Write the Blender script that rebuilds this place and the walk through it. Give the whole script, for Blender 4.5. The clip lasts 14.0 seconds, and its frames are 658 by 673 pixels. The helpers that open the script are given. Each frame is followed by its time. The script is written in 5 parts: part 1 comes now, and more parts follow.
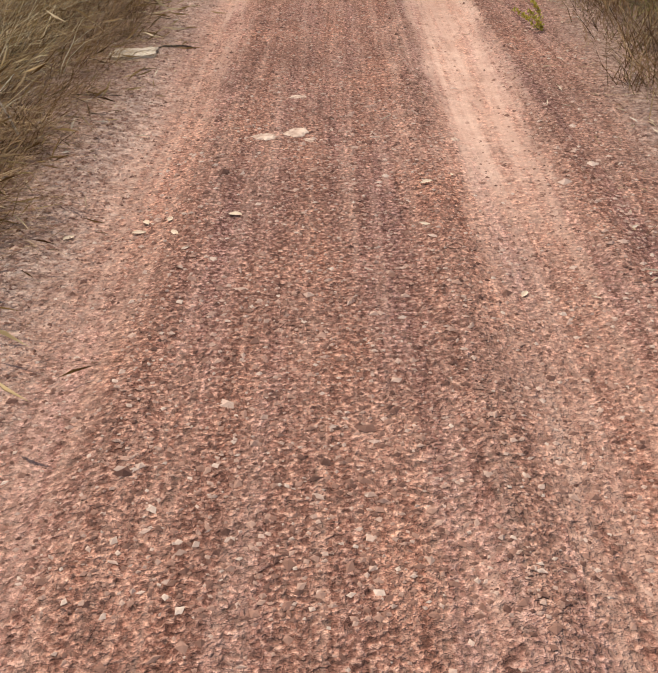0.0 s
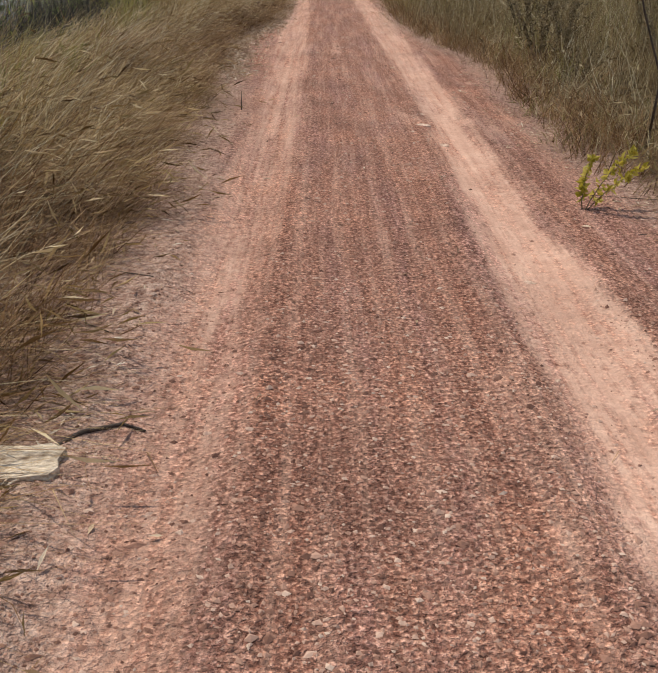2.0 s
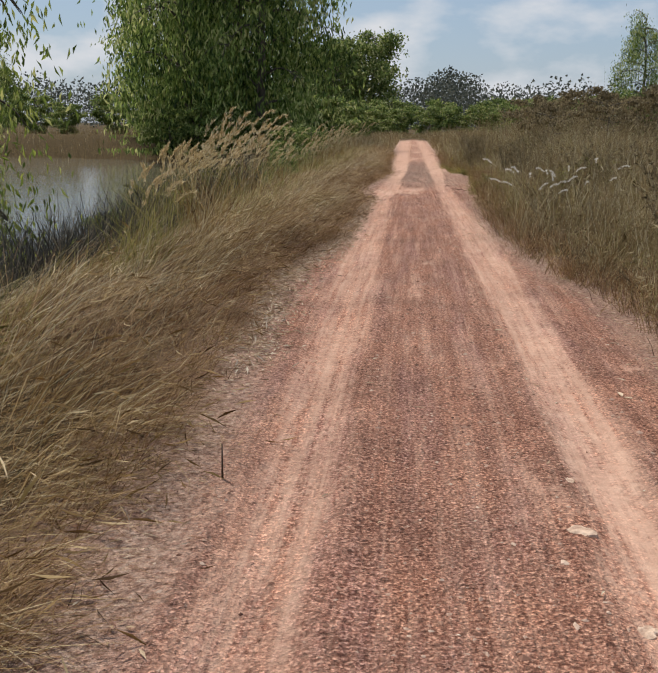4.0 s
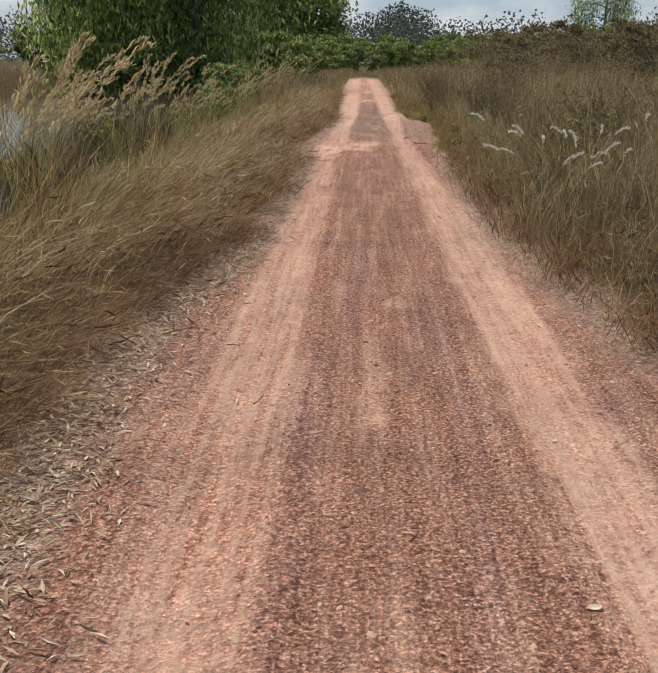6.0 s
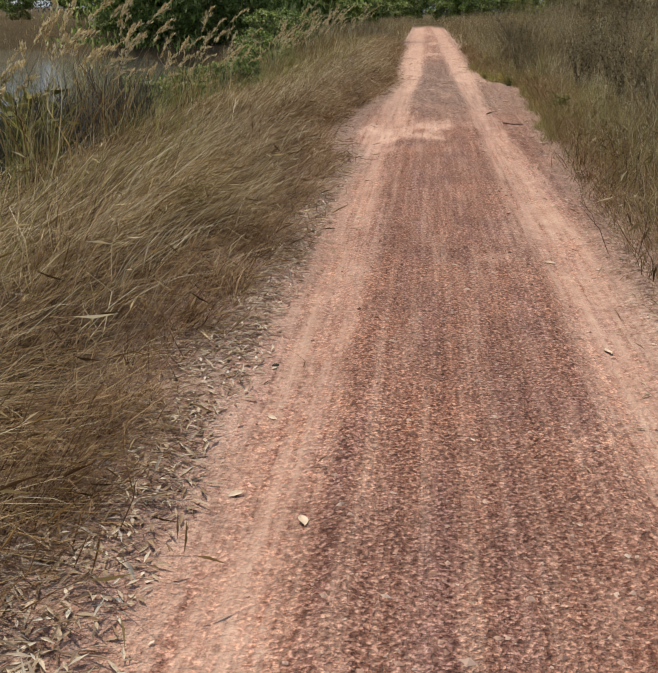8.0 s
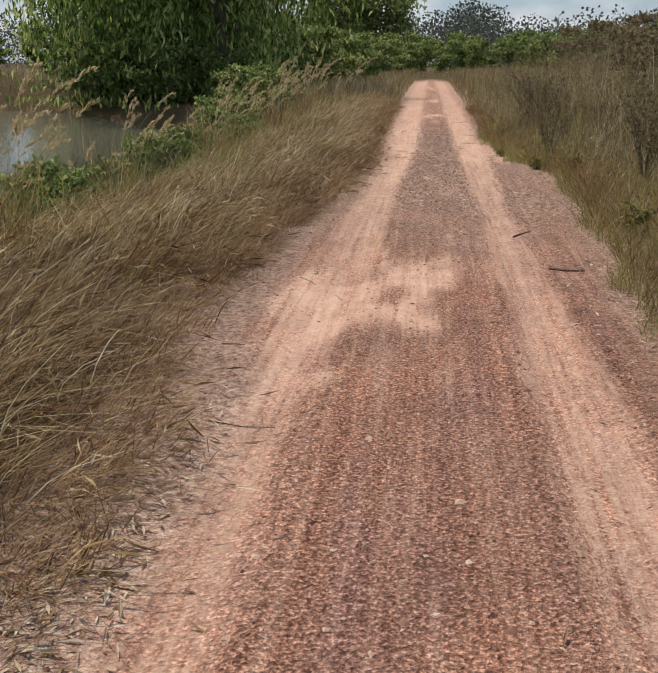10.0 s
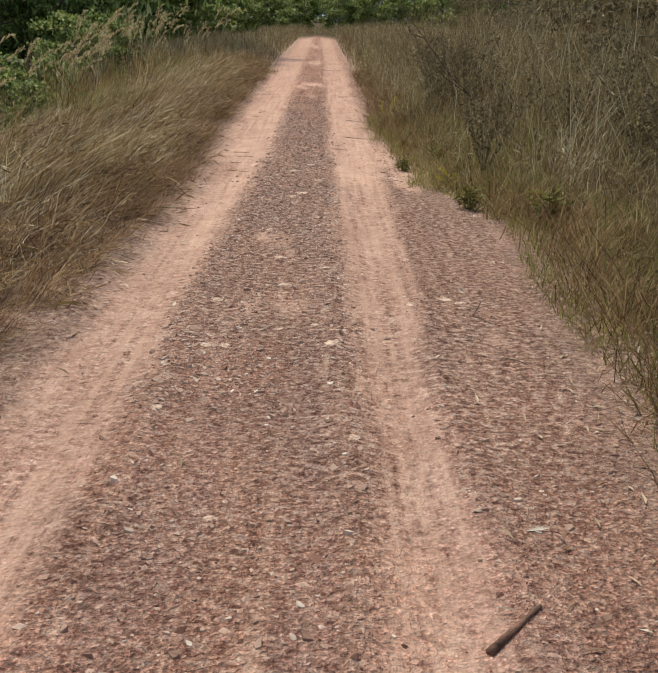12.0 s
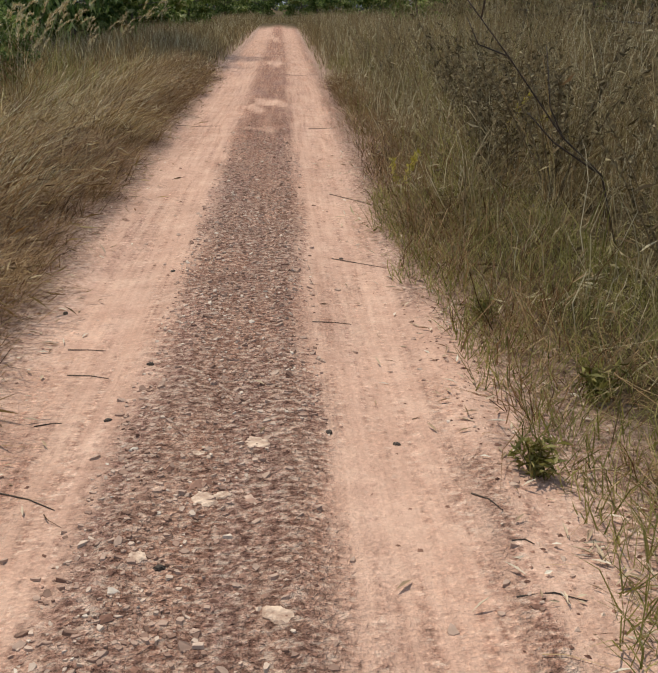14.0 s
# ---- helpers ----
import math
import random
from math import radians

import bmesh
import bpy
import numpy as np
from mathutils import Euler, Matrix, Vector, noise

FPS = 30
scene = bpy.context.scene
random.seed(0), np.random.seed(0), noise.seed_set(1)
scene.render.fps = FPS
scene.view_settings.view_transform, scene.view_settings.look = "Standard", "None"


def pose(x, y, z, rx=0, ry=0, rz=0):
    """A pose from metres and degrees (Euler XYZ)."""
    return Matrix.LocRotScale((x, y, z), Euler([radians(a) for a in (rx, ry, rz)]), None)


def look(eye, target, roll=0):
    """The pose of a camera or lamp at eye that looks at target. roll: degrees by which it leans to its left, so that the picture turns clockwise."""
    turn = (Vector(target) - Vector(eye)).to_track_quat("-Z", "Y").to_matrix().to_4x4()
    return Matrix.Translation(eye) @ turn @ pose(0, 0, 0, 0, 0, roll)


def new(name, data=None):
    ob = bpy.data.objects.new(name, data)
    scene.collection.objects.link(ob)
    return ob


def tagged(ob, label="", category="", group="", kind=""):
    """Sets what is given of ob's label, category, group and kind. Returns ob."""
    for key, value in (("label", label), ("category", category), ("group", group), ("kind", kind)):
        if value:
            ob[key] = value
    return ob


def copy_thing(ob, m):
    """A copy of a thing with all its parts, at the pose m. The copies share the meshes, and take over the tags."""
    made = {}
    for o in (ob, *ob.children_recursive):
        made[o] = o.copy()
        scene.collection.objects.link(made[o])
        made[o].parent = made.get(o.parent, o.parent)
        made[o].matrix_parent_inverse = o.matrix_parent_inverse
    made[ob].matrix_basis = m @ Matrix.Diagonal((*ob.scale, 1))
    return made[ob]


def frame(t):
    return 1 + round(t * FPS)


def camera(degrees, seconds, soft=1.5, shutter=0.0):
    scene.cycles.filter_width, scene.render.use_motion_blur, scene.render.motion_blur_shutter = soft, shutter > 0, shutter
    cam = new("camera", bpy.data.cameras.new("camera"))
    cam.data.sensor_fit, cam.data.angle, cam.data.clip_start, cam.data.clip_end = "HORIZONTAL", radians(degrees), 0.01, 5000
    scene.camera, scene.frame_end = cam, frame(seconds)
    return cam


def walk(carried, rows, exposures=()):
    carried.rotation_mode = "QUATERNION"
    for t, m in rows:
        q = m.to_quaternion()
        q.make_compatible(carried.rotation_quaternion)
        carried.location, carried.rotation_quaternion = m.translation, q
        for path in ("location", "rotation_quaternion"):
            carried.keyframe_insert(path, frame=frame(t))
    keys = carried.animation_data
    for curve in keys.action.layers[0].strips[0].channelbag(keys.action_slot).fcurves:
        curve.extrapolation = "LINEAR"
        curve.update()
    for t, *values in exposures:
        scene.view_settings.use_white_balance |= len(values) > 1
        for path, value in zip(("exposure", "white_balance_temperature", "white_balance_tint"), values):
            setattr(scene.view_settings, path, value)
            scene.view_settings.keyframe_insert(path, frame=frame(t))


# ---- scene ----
cam = camera(37.0, 14.0)
PATH = [
    (0, (0.097, 0.414, 1.109), (0.074, 2.156, 0.127), -0.7),
    (0.5, (0.008, 1.004, 1.147), (-0.073, 2.797, 0.266), -0.4),
    (1, (-0.077, 1.614, 1.153), (-0.129, 3.442, 0.342), 1.4),
    (1.1, (-0.095, 1.774, 1.142), (-0.136, 3.598, 0.323), 1.5),
    (1.5, (-0.131, 2.318, 1.124), (-0.12, 4.159, 0.343), 2.6),
    (2, (-0.198, 3.106, 1.128), (-0.161, 4.962, 0.381), 2.2),
    (2.5, (-0.196, 3.912, 1.175), (-0.237, 5.804, 0.526), -1.2),
    (3, (-0.151, 4.803, 1.247), (-0.362, 6.735, 0.777), -2.3),
    (3.5, (-0.156, 5.725, 1.29), (-0.377, 7.666, 0.862), 0.4),
    (4, (-0.071, 6.692, 1.282), (-0.229, 8.641, 0.86), 0.6),
    (4.2, (-0.037, 7.101, 1.295), (-0.144, 9.05, 0.858), 0.1),
    (6.3, (-0.08, 11.458, 1.266), (-0.138, 13.378, 0.711), 0.7),
    (6.5, (-0.069, 11.941, 1.245), (-0.134, 13.857, 0.676), 0.7),
    (7, (-0.056, 13.171, 1.225), (-0.134, 15.077, 0.622), 0.7),
    (7.5, (-0.091, 14.421, 1.218), (-0.202, 16.317, 0.591), 0.7),
    (8, (-0.129, 15.705, 1.218), (-0.302, 17.595, 0.586), 0.6),
    (8.2, (-0.16, 16.243, 1.212), (-0.366, 18.131, 0.585), 0.6),
    (10.3, (0.078, 21.848, 1.247), (-0.104, 23.767, 0.714), -0.2),
    (10.5, (0.123, 22.387, 1.25), (0.01, 24.307, 0.7), 0.5),
    (11, (0.276, 23.803, 1.222), (0.281, 25.716, 0.639), 1.7),
    (11.5, (0.337, 25.265, 1.19), (0.375, 27.172, 0.59), 2.3),
    (12, (0.301, 26.726, 1.183), (0.328, 28.629, 0.568), 1.5),
    (12.5, (0.255, 28.145, 1.186), (0.28, 30.043, 0.557), 0.8),
    (13, (0.197, 29.586, 1.178), (0.237, 31.484, 0.549), 0.8),
    (13.5, (0.189, 31.061, 1.176), (0.26, 32.96, 0.553), 1.2),
    (14, (0.293, 32.465, 1.214), (0.39, 34.359, 0.578), 1.3),
]
walk(cam, [(t, look(eye, target, roll)) for t, eye, target, roll in PATH], [(0.0, 0.22, 6600, 13), (0.6, 0.18, 6600, 13), (1.5, 0.0, 6600, 13), (3.0, 0.02, 6500, 11), (8.0, 0.08, 6500, 9), (14.0, -0.02, 6400, 7)])

# ---- light ----
SUN_ELEVATION, SUN_AZIMUTH = 60, -38        # degrees; azimuth from +y towards +x
world = bpy.data.worlds.new("world")
scene.world = world
world.use_nodes = True


def build_sky():
    nt = world.node_tree
    nt.nodes.clear()
    N, L = nt.nodes.new, nt.links.new
    out, bg = N("ShaderNodeOutputWorld"), N("ShaderNodeBackground")
    sky = N("ShaderNodeTexSky")
    sky.sky_type, sky.sun_disc = "NISHITA", False
    sky.sun_elevation, sky.sun_rotation = radians(SUN_ELEVATION), radians(SUN_AZIMUTH)
    sky.dust_density, sky.air_density = 0.7, 1.1
    co, mp = N("ShaderNodeTexCoord"), N("ShaderNodeMapping")
    mp.inputs["Scale"].default_value = (1.0, 1.0, 2.2)
    mp.inputs["Location"].default_value = (1.7, 0.4, 0.2)
    clouds = N("ShaderNodeTexNoise")
    clouds.inputs["Scale"].default_value, clouds.inputs["Detail"].default_value = 6.5, 7
    clouds.inputs["Roughness"].default_value = 0.52
    ramp = N("ShaderNodeValToRGB")
    ramp.color_ramp.elements[0].position, ramp.color_ramp.elements[1].position = 0.47, 0.63

    def blend(fac, a, c):
        x = N("ShaderNodeMix")
        x.data_type = "RGBA"
        for i, v in ((0, fac), (6, a), (7, c)):
            if isinstance(v, (float, tuple)):
                x.inputs[i].default_value = v if isinstance(v, float) else (*v, 1)
            else:
                L(v, x.inputs[i])
        return x.outputs[2]

    L(co.outputs["Generated"], mp.inputs[0]), L(mp.outputs[0], clouds.inputs["Vector"]), L(clouds.outputs["Fac"], ramp.inputs[0])
    hazy = blend(0.58, sky.outputs[0], (3.9, 5.3, 7.5))
    L(blend(ramp.outputs[0], hazy, (8.2, 8.4, 8.8)), bg.inputs[0]), L(bg.outputs[0], out.inputs[0])
    bg.inputs[1].default_value = 0.082


build_sky()
sun = new("sun", bpy.data.lights.new("sun", "SUN"))
sun.data.energy, sun.data.angle, sun.data.color = 3.85, radians(0.6), (1.0, 0.91, 0.77)
_e, _a = radians(SUN_ELEVATION), radians(SUN_AZIMUTH)
sun.matrix_world = look((math.sin(_a) * math.cos(_e) * 50, math.cos(_a) * math.cos(_e) * 50, math.sin(_e) * 50), (0, 0, 0))
rng = np.random.default_rng(7)


# ---- materials ----
def shader(name):
    m = bpy.data.materials.new(name)
    m.use_nodes = True
    nt = m.node_tree
    return m, nt.nodes.new, nt.links.new, nt.nodes["Principled BSDF"]


def rgb_ramp(N, stops):
    r = N("ShaderNodeValToRGB")
    while len(r.color_ramp.elements) < len(stops):
        r.color_ramp.elements.new(0.5)
    for e, (p, c) in zip(r.color_ramp.elements, stops):
        e.position, e.color = p, (*c, 1)
    return r


def island_mat(name, stops, rough=0.7, translucent=0.0, grain=60.0, depth=0.25, patch=0.0, patch_scale=1.6):
    """Leaves, blades and stones: a colour per piece from a ramp, with fine mottling."""
    m, N, L, b = shader(name)
    g, tc, no = N("ShaderNodeNewGeometry"), N("ShaderNodeTexCoord"), N("ShaderNodeTexNoise")
    no.inputs["Scale"].default_value, no.inputs["Detail"].default_value = grain, 3
    r, mul = rgb_ramp(N, stops), N("ShaderNodeMix")
    mul.data_type, mul.blend_type = "RGBA", "MULTIPLY"
    mul.inputs[0].default_value = depth * 2
    L(tc.outputs["Object"], no.inputs["Vector"])
    if patch:
        pn, ma, mb, mc = N("ShaderNodeTexNoise"), N("ShaderNodeMath"), N("ShaderNodeMath"), N("ShaderNodeMath")
        pn.inputs["Scale"].default_value, pn.inputs["Detail"].default_value = patch_scale, 3
        ma.operation, ma.inputs[1].default_value = "SUBTRACT", 0.5
        mb.operation, mb.inputs[1].default_value = "MULTIPLY", patch * 2.5
        mc.operation, mc.use_clamp = "ADD", True
        L(tc.outputs["Object"], pn.inputs["Vector"]), L(pn.outputs["Fac"], ma.inputs[0]), L(ma.outputs[0], mb.inputs[0])
        L(mb.outputs[0], mc.inputs[0]), L(g.outputs["Random Per Island"], mc.inputs[1]), L(mc.outputs[0], r.inputs[0])
    else:
        L(g.outputs["Random Per Island"], r.inputs[0])
    L(r.outputs[0], mul.inputs[6]), L(no.outputs["Fac"], mul.inputs[7])
    L(mul.outputs[2], b.inputs["Base Color"])
    b.inputs["Roughness"].default_value = rough
    b.inputs["Specular IOR Level"].default_value = 0.25
    if translucent:
        t, ms = N("ShaderNodeBsdfTranslucent"), N("ShaderNodeMixShader")
        ms.inputs[0].default_value = translucent
        L(mul.outputs[2], t.inputs[0])
        L(b.outputs[0], ms.inputs[1]), L(t.outputs[0], ms.inputs[2])
        L(ms.outputs[0], m.node_tree.nodes["Material Output"].inputs[0])
    return m


def surface_mat(name, a, b_col, scale=20.0, rough=0.85, bump=0.3, stretch=(1, 1, 1)):
    """Bark, wood and rock: two colours by noise at two scales, with relief."""
    m, N, L, b = shader(name)
    tc, mp, n1, n2 = N("ShaderNodeTexCoord"), N("ShaderNodeMapping"), N("ShaderNodeTexNoise"), N("ShaderNodeTexNoise")
    mp.inputs["Scale"].default_value = stretch
    n1.inputs["Scale"].default_value, n1.inputs["Detail"].default_value = scale, 6
    n2.inputs["Scale"].default_value = scale * 0.17
    add, r, bp = N("ShaderNodeMath"), rgb_ramp(N, ((0.35, a), (0.65, b_col))), N("ShaderNodeBump")
    add.operation = "ADD"
    half = N("ShaderNodeMath")
    half.operation, half.inputs[1].default_value = "MULTIPLY", 0.5
    L(tc.outputs["Object"], mp.inputs[0]), L(mp.outputs[0], n1.inputs["Vector"]), L(mp.outputs[0], n2.inputs["Vector"])
    L(n1.outputs["Fac"], add.inputs[0]), L(n2.outputs["Fac"], add.inputs[1]), L(add.outputs[0], half.inputs[0])
    L(half.outputs[0], r.inputs[0]), L(r.outputs[0], b.inputs["Base Color"])
    L(n1.outputs["Fac"], bp.inputs["Height"]), L(bp.outputs[0], b.inputs["Normal"])
    bp.inputs["Strength"].default_value, bp.inputs["Distance"].default_value = bump, 0.02
    b.inputs["Roughness"].default_value = rough
    return m


def ground_mat():
    """Laterite: gravel, wheel dust, verge soil and rough grassland, blended by the attributes of the sheet."""
    m, N, L, b = shader("laterite_ground")
    tc = N("ShaderNodeTexCoord")

    def tex(scale, detail=4.0, stretch=None, rough=0.6):
        n = N("ShaderNodeTexNoise")
        n.inputs["Scale"].default_value, n.inputs["Detail"].default_value, n.inputs["Roughness"].default_value = scale, detail, rough
        if stretch:
            mp = N("ShaderNodeMapping")
            mp.inputs["Scale"].default_value = stretch
            L(tc.outputs["Object"], mp.inputs[0]), L(mp.outputs[0], n.inputs["Vector"])
        else:
            L(tc.outputs["Object"], n.inputs["Vector"])
        return n.outputs["Fac"]

    def mixed(fac, a, c, blend="MIX"):
        x = N("ShaderNodeMix")
        x.data_type, x.blend_type = "RGBA", blend
        if isinstance(fac, float):
            x.inputs[0].default_value = fac
        else:
            L(fac, x.inputs[0])
        for i, v in ((6, a), (7, c)):
            if isinstance(v, tuple):
                x.inputs[i].default_value = (*v, 1)
            else:
                L(v, x.inputs[i])
        return x.outputs[2]

    def ramped(src, stops):
        r = rgb_ramp(N, stops)
        L(src, r.inputs[0])
        return r.outputs[0]

    def attr(name):
        a = N("ShaderNodeAttribute")
        a.attribute_name = name
        return a.outputs["Fac"]

    def cells(scale):
        v, sp = N("ShaderNodeTexVoronoi"), N("ShaderNodeSeparateColor")
        v.inputs["Scale"].default_value = scale
        L(tc.outputs["Object"], v.inputs["Vector"]), L(v.outputs["Color"], sp.inputs[0])
        return sp.outputs[0], v.outputs["Distance"]

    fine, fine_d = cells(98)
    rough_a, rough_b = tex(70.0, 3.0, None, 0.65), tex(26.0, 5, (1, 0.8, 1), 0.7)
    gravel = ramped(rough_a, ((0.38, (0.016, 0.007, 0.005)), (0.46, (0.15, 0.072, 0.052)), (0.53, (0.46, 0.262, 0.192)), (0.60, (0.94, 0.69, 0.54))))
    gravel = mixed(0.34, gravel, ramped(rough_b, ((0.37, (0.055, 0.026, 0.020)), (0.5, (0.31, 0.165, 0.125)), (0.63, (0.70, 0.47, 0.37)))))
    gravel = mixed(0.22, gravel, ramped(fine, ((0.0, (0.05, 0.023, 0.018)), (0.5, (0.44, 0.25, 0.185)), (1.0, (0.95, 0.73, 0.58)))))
    # Grains darken towards their cell borders: shade between stones, put into the colour.
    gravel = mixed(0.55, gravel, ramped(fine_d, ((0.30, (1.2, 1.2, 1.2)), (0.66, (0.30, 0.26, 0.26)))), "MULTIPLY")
    hue = ramped(tex(1.0, 4, (5.0, 0.5, 1), 0.6), ((0.36, (0.94, 0.96, 1.08)), (0.5, (1.0, 1.0, 1.0)), (0.64, (1.05, 0.99, 0.955))))
    gravel = mixed(1.0, gravel, hue, "MULTIPLY")
    patch = ramped(tex(1.7, 4), ((0.33, (1.00, 0.82, 0.77)), (0.5, (1.36, 1.13, 1.05)), (0.68, (1.58, 1.28, 1.14))))
    gravel = mixed(1.0, gravel, patch, "MULTIPLY")
    streak = ramped(tex(1.0, 6, (17, 0.45, 1), 0.7), ((0.38, (0.06, 0.027, 0.021)), (0.5, (0.33, 0.178, 0.130)), (0.62, (0.78, 0.53, 0.40))))
    gravel = mixed(0.26, gravel, streak)
    dust = ramped(tex(4.0, 7, None, 0.7), ((0.3, (0.43, 0.266, 0.198)), (0.5, (0.58, 0.380, 0.288)), (0.7, (0.72, 0.510, 0.397))))
    dust = mixed(0.35, dust, ramped(tex(1.0, 6, (26, 0.9, 1), 0.7), ((0.35, (0.38, 0.215, 0.150)), (0.65, (0.70, 0.47, 0.355)))))
    dust = mixed(0.17, dust, gravel)
    soil = ramped(tex(30.0, 5, (1.0, 0.9, 1), 0.72), ((0.36, (0.15, 0.095, 0.072)), (0.48, (0.42, 0.29, 0.225)), (0.62, (0.76, 0.58, 0.47))))
    soil = mixed(0.3, soil, gravel)
    turf = ramped(tex(9.0, 7, None, 0.7), ((0.3, (0.035, 0.025, 0.011)), (0.55, (0.095, 0.066, 0.031)), (0.75, (0.19, 0.14, 0.07))))
    speck, long_speck = N("ShaderNodeMath"), N("ShaderNodeMath")
    speck.operation = long_speck.operation = "MULTIPLY_ADD"
    speck.inputs[1].default_value, speck.inputs[2].default_value = 2.2, -1.1
    long_speck.inputs[1].default_value = 3.2
    L(tex(34.0, 4, (1, 0.7, 1), 0.65), speck.inputs[0])
    L(tex(1.0, 5, (24, 0.7, 1), 0.65), long_speck.inputs[0])
    lower = N("ShaderNodeMath")
    lower.operation, lower.inputs[1].default_value = "SUBTRACT", 1.62
    L(speck.outputs[0], lower.inputs[0]), L(lower.outputs[0], long_speck.inputs[2])
    frayed = N("ShaderNodeMath")
    frayed.operation, frayed.use_clamp = "ADD", True
    L(attr("dust"), frayed.inputs[0])
    gate = N("ShaderNodeMath")
    gate.operation = "MULTIPLY"
    L(long_speck.outputs[0], gate.inputs[0])
    band = N("ShaderNodeMath")
    band.operation, band.use_clamp, band.inputs[1].default_value = "MULTIPLY", True, 2.2
    L(attr("dust"), band.inputs[0])
    L(band.outputs[0], gate.inputs[1]), L(gate.outputs[0], frayed.inputs[1])
    rubble = ramped(tex(34.0, 4, (0.8, 1.1, 1), 0.7), ((0.38, (0.030, 0.017, 0.013)), (0.46, (0.25, 0.148, 0.108)), (0.54, (0.54, 0.372, 0.282)), (0.62, (0.88, 0.69, 0.55))))
    gravel = mixed(attr("stony"), gravel, rubble)
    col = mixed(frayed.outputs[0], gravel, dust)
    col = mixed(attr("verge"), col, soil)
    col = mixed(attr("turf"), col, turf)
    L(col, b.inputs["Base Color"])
    b.inputs["Roughness"].default_value = 0.95
    b.inputs["Specular IOR Level"].default_value = 0.12
    h = N("ShaderNodeMath")
    h.operation = "ADD"
    L(rough_a, h.inputs[0]), L(rough_b, h.inputs[1])
    inv = N("ShaderNodeMath")
    inv.operation, inv.inputs[0].default_value = "SUBTRACT", 1.45
    L(attr("dust"), inv.inputs[1])
    bp = N("ShaderNodeBump")
    bp.inputs["Distance"].default_value = 0.021
    L(inv.outputs[0], bp.inputs["Strength"]), L(h.outputs[0], bp.inputs["Height"]), L(bp.outputs[0], b.inputs["Normal"])
    return m


def water_mat():
    m, N, L, b = shader("pond_water")
    n, bp, tc = N("ShaderNodeTexNoise"), N("ShaderNodeBump"), N("ShaderNodeTexCoord")
    n.inputs["Scale"].default_value, n.inputs["Detail"].default_value = 5.0, 3
    bp.inputs["Strength"].default_value, bp.inputs["Distance"].default_value = 0.5, 0.02
    L(tc.outputs["Object"], n.inputs["Vector"]), L(n.outputs["Fac"], bp.inputs["Height"]), L(bp.outputs[0], b.inputs["Normal"])
    b.inputs["Base Color"].default_value = (0.16, 0.15, 0.115, 1)
    b.inputs["Roughness"].default_value, b.inputs["IOR"].default_value = 0.05, 1.33
    return m


GROUND, WATER = ground_mat(), water_mat()
GRAVEL = island_mat("gravel_stones", ((0.0, (0.16, 0.078, 0.056)), (0.4, (0.38, 0.205, 0.145)), (0.7, (0.55, 0.335, 0.245)), (0.93, (0.70, 0.49, 0.38)), (1.0, (0.80, 0.61, 0.48))), 0.9, 0, 90, 0.25)
CHIPS = island_mat("pale_stone_chips", ((0.0, (0.26, 0.150, 0.108)), (0.3, (0.44, 0.282, 0.212)), (0.65, (0.60, 0.42, 0.325)), (0.92, (0.76, 0.58, 0.46)), (1.0, (0.88, 0.74, 0.61))), 0.9, 0, 60, 0.25)
STRAW = island_mat("dry_grass_blades", ((0.0, (0.085, 0.042, 0.013)), (0.3, (0.23, 0.136, 0.047)), (0.55, (0.40, 0.262, 0.105)), (0.72, (0.30, 0.215, 0.080)), (0.86, (0.62, 0.45, 0.22)), (1.0, (0.86, 0.72, 0.45))), 0.55, 0.3, 8, 0.1, 0.6, 2.6)
BROWN = island_mat("brown_thatch_blades", ((0.0, (0.060, 0.027, 0.010)), (0.45, (0.20, 0.104, 0.042)), (0.8, (0.37, 0.225, 0.105)), (1.0, (0.58, 0.41, 0.22))), 0.7, 0.3, 8, 0.15, 0.5, 2.0)
RUST = island_mat("tall_dry_grass_stems", ((0.0, (0.11, 0.074, 0.032)), (0.3, (0.25, 0.180, 0.086)), (0.5, (0.36, 0.250, 0.130)), (0.68, (0.29, 0.235, 0.105)), (0.85, (0.48, 0.39, 0.22)), (1.0, (0.70, 0.61, 0.40))), 0.65, 0.35, 8, 0.1, 0.65, 1.3)
REED = island_mat("dark_dead_reeds", ((0.0, (0.025, 0.024, 0.020)), (0.6, (0.075, 0.068, 0.055)), (0.92, (0.15, 0.13, 0.10)), (1.0, (0.34, 0.29, 0.20))), 0.7, 0.25, 8, 0.1, 0.4, 1.0)
PALESTRAW = island_mat("bleached_straw", ((0.0, (0.36, 0.29, 0.16)), (0.6, (0.58, 0.50, 0.31)), (1.0, (0.76, 0.69, 0.50))), 0.55, 0.3, 8, 0.1)
GREENGRASS = island_mat("green_grass_blades", ((0.0, (0.12, 0.12, 0.028)), (0.5, (0.30, 0.275, 0.075)), (1.0, (0.54, 0.47, 0.19))), 0.6, 0.4, 8, 0.15, 0.4, 1.5)
LITTER = island_mat("dry_leaf_litter", ((0.0, (0.28, 0.175, 0.095)), (0.4, (0.56, 0.41, 0.265)), (0.75, (0.74, 0.60, 0.44)), (1.0, (0.86, 0.77, 0.63))), 0.75, 0.05, 30, 0.2)
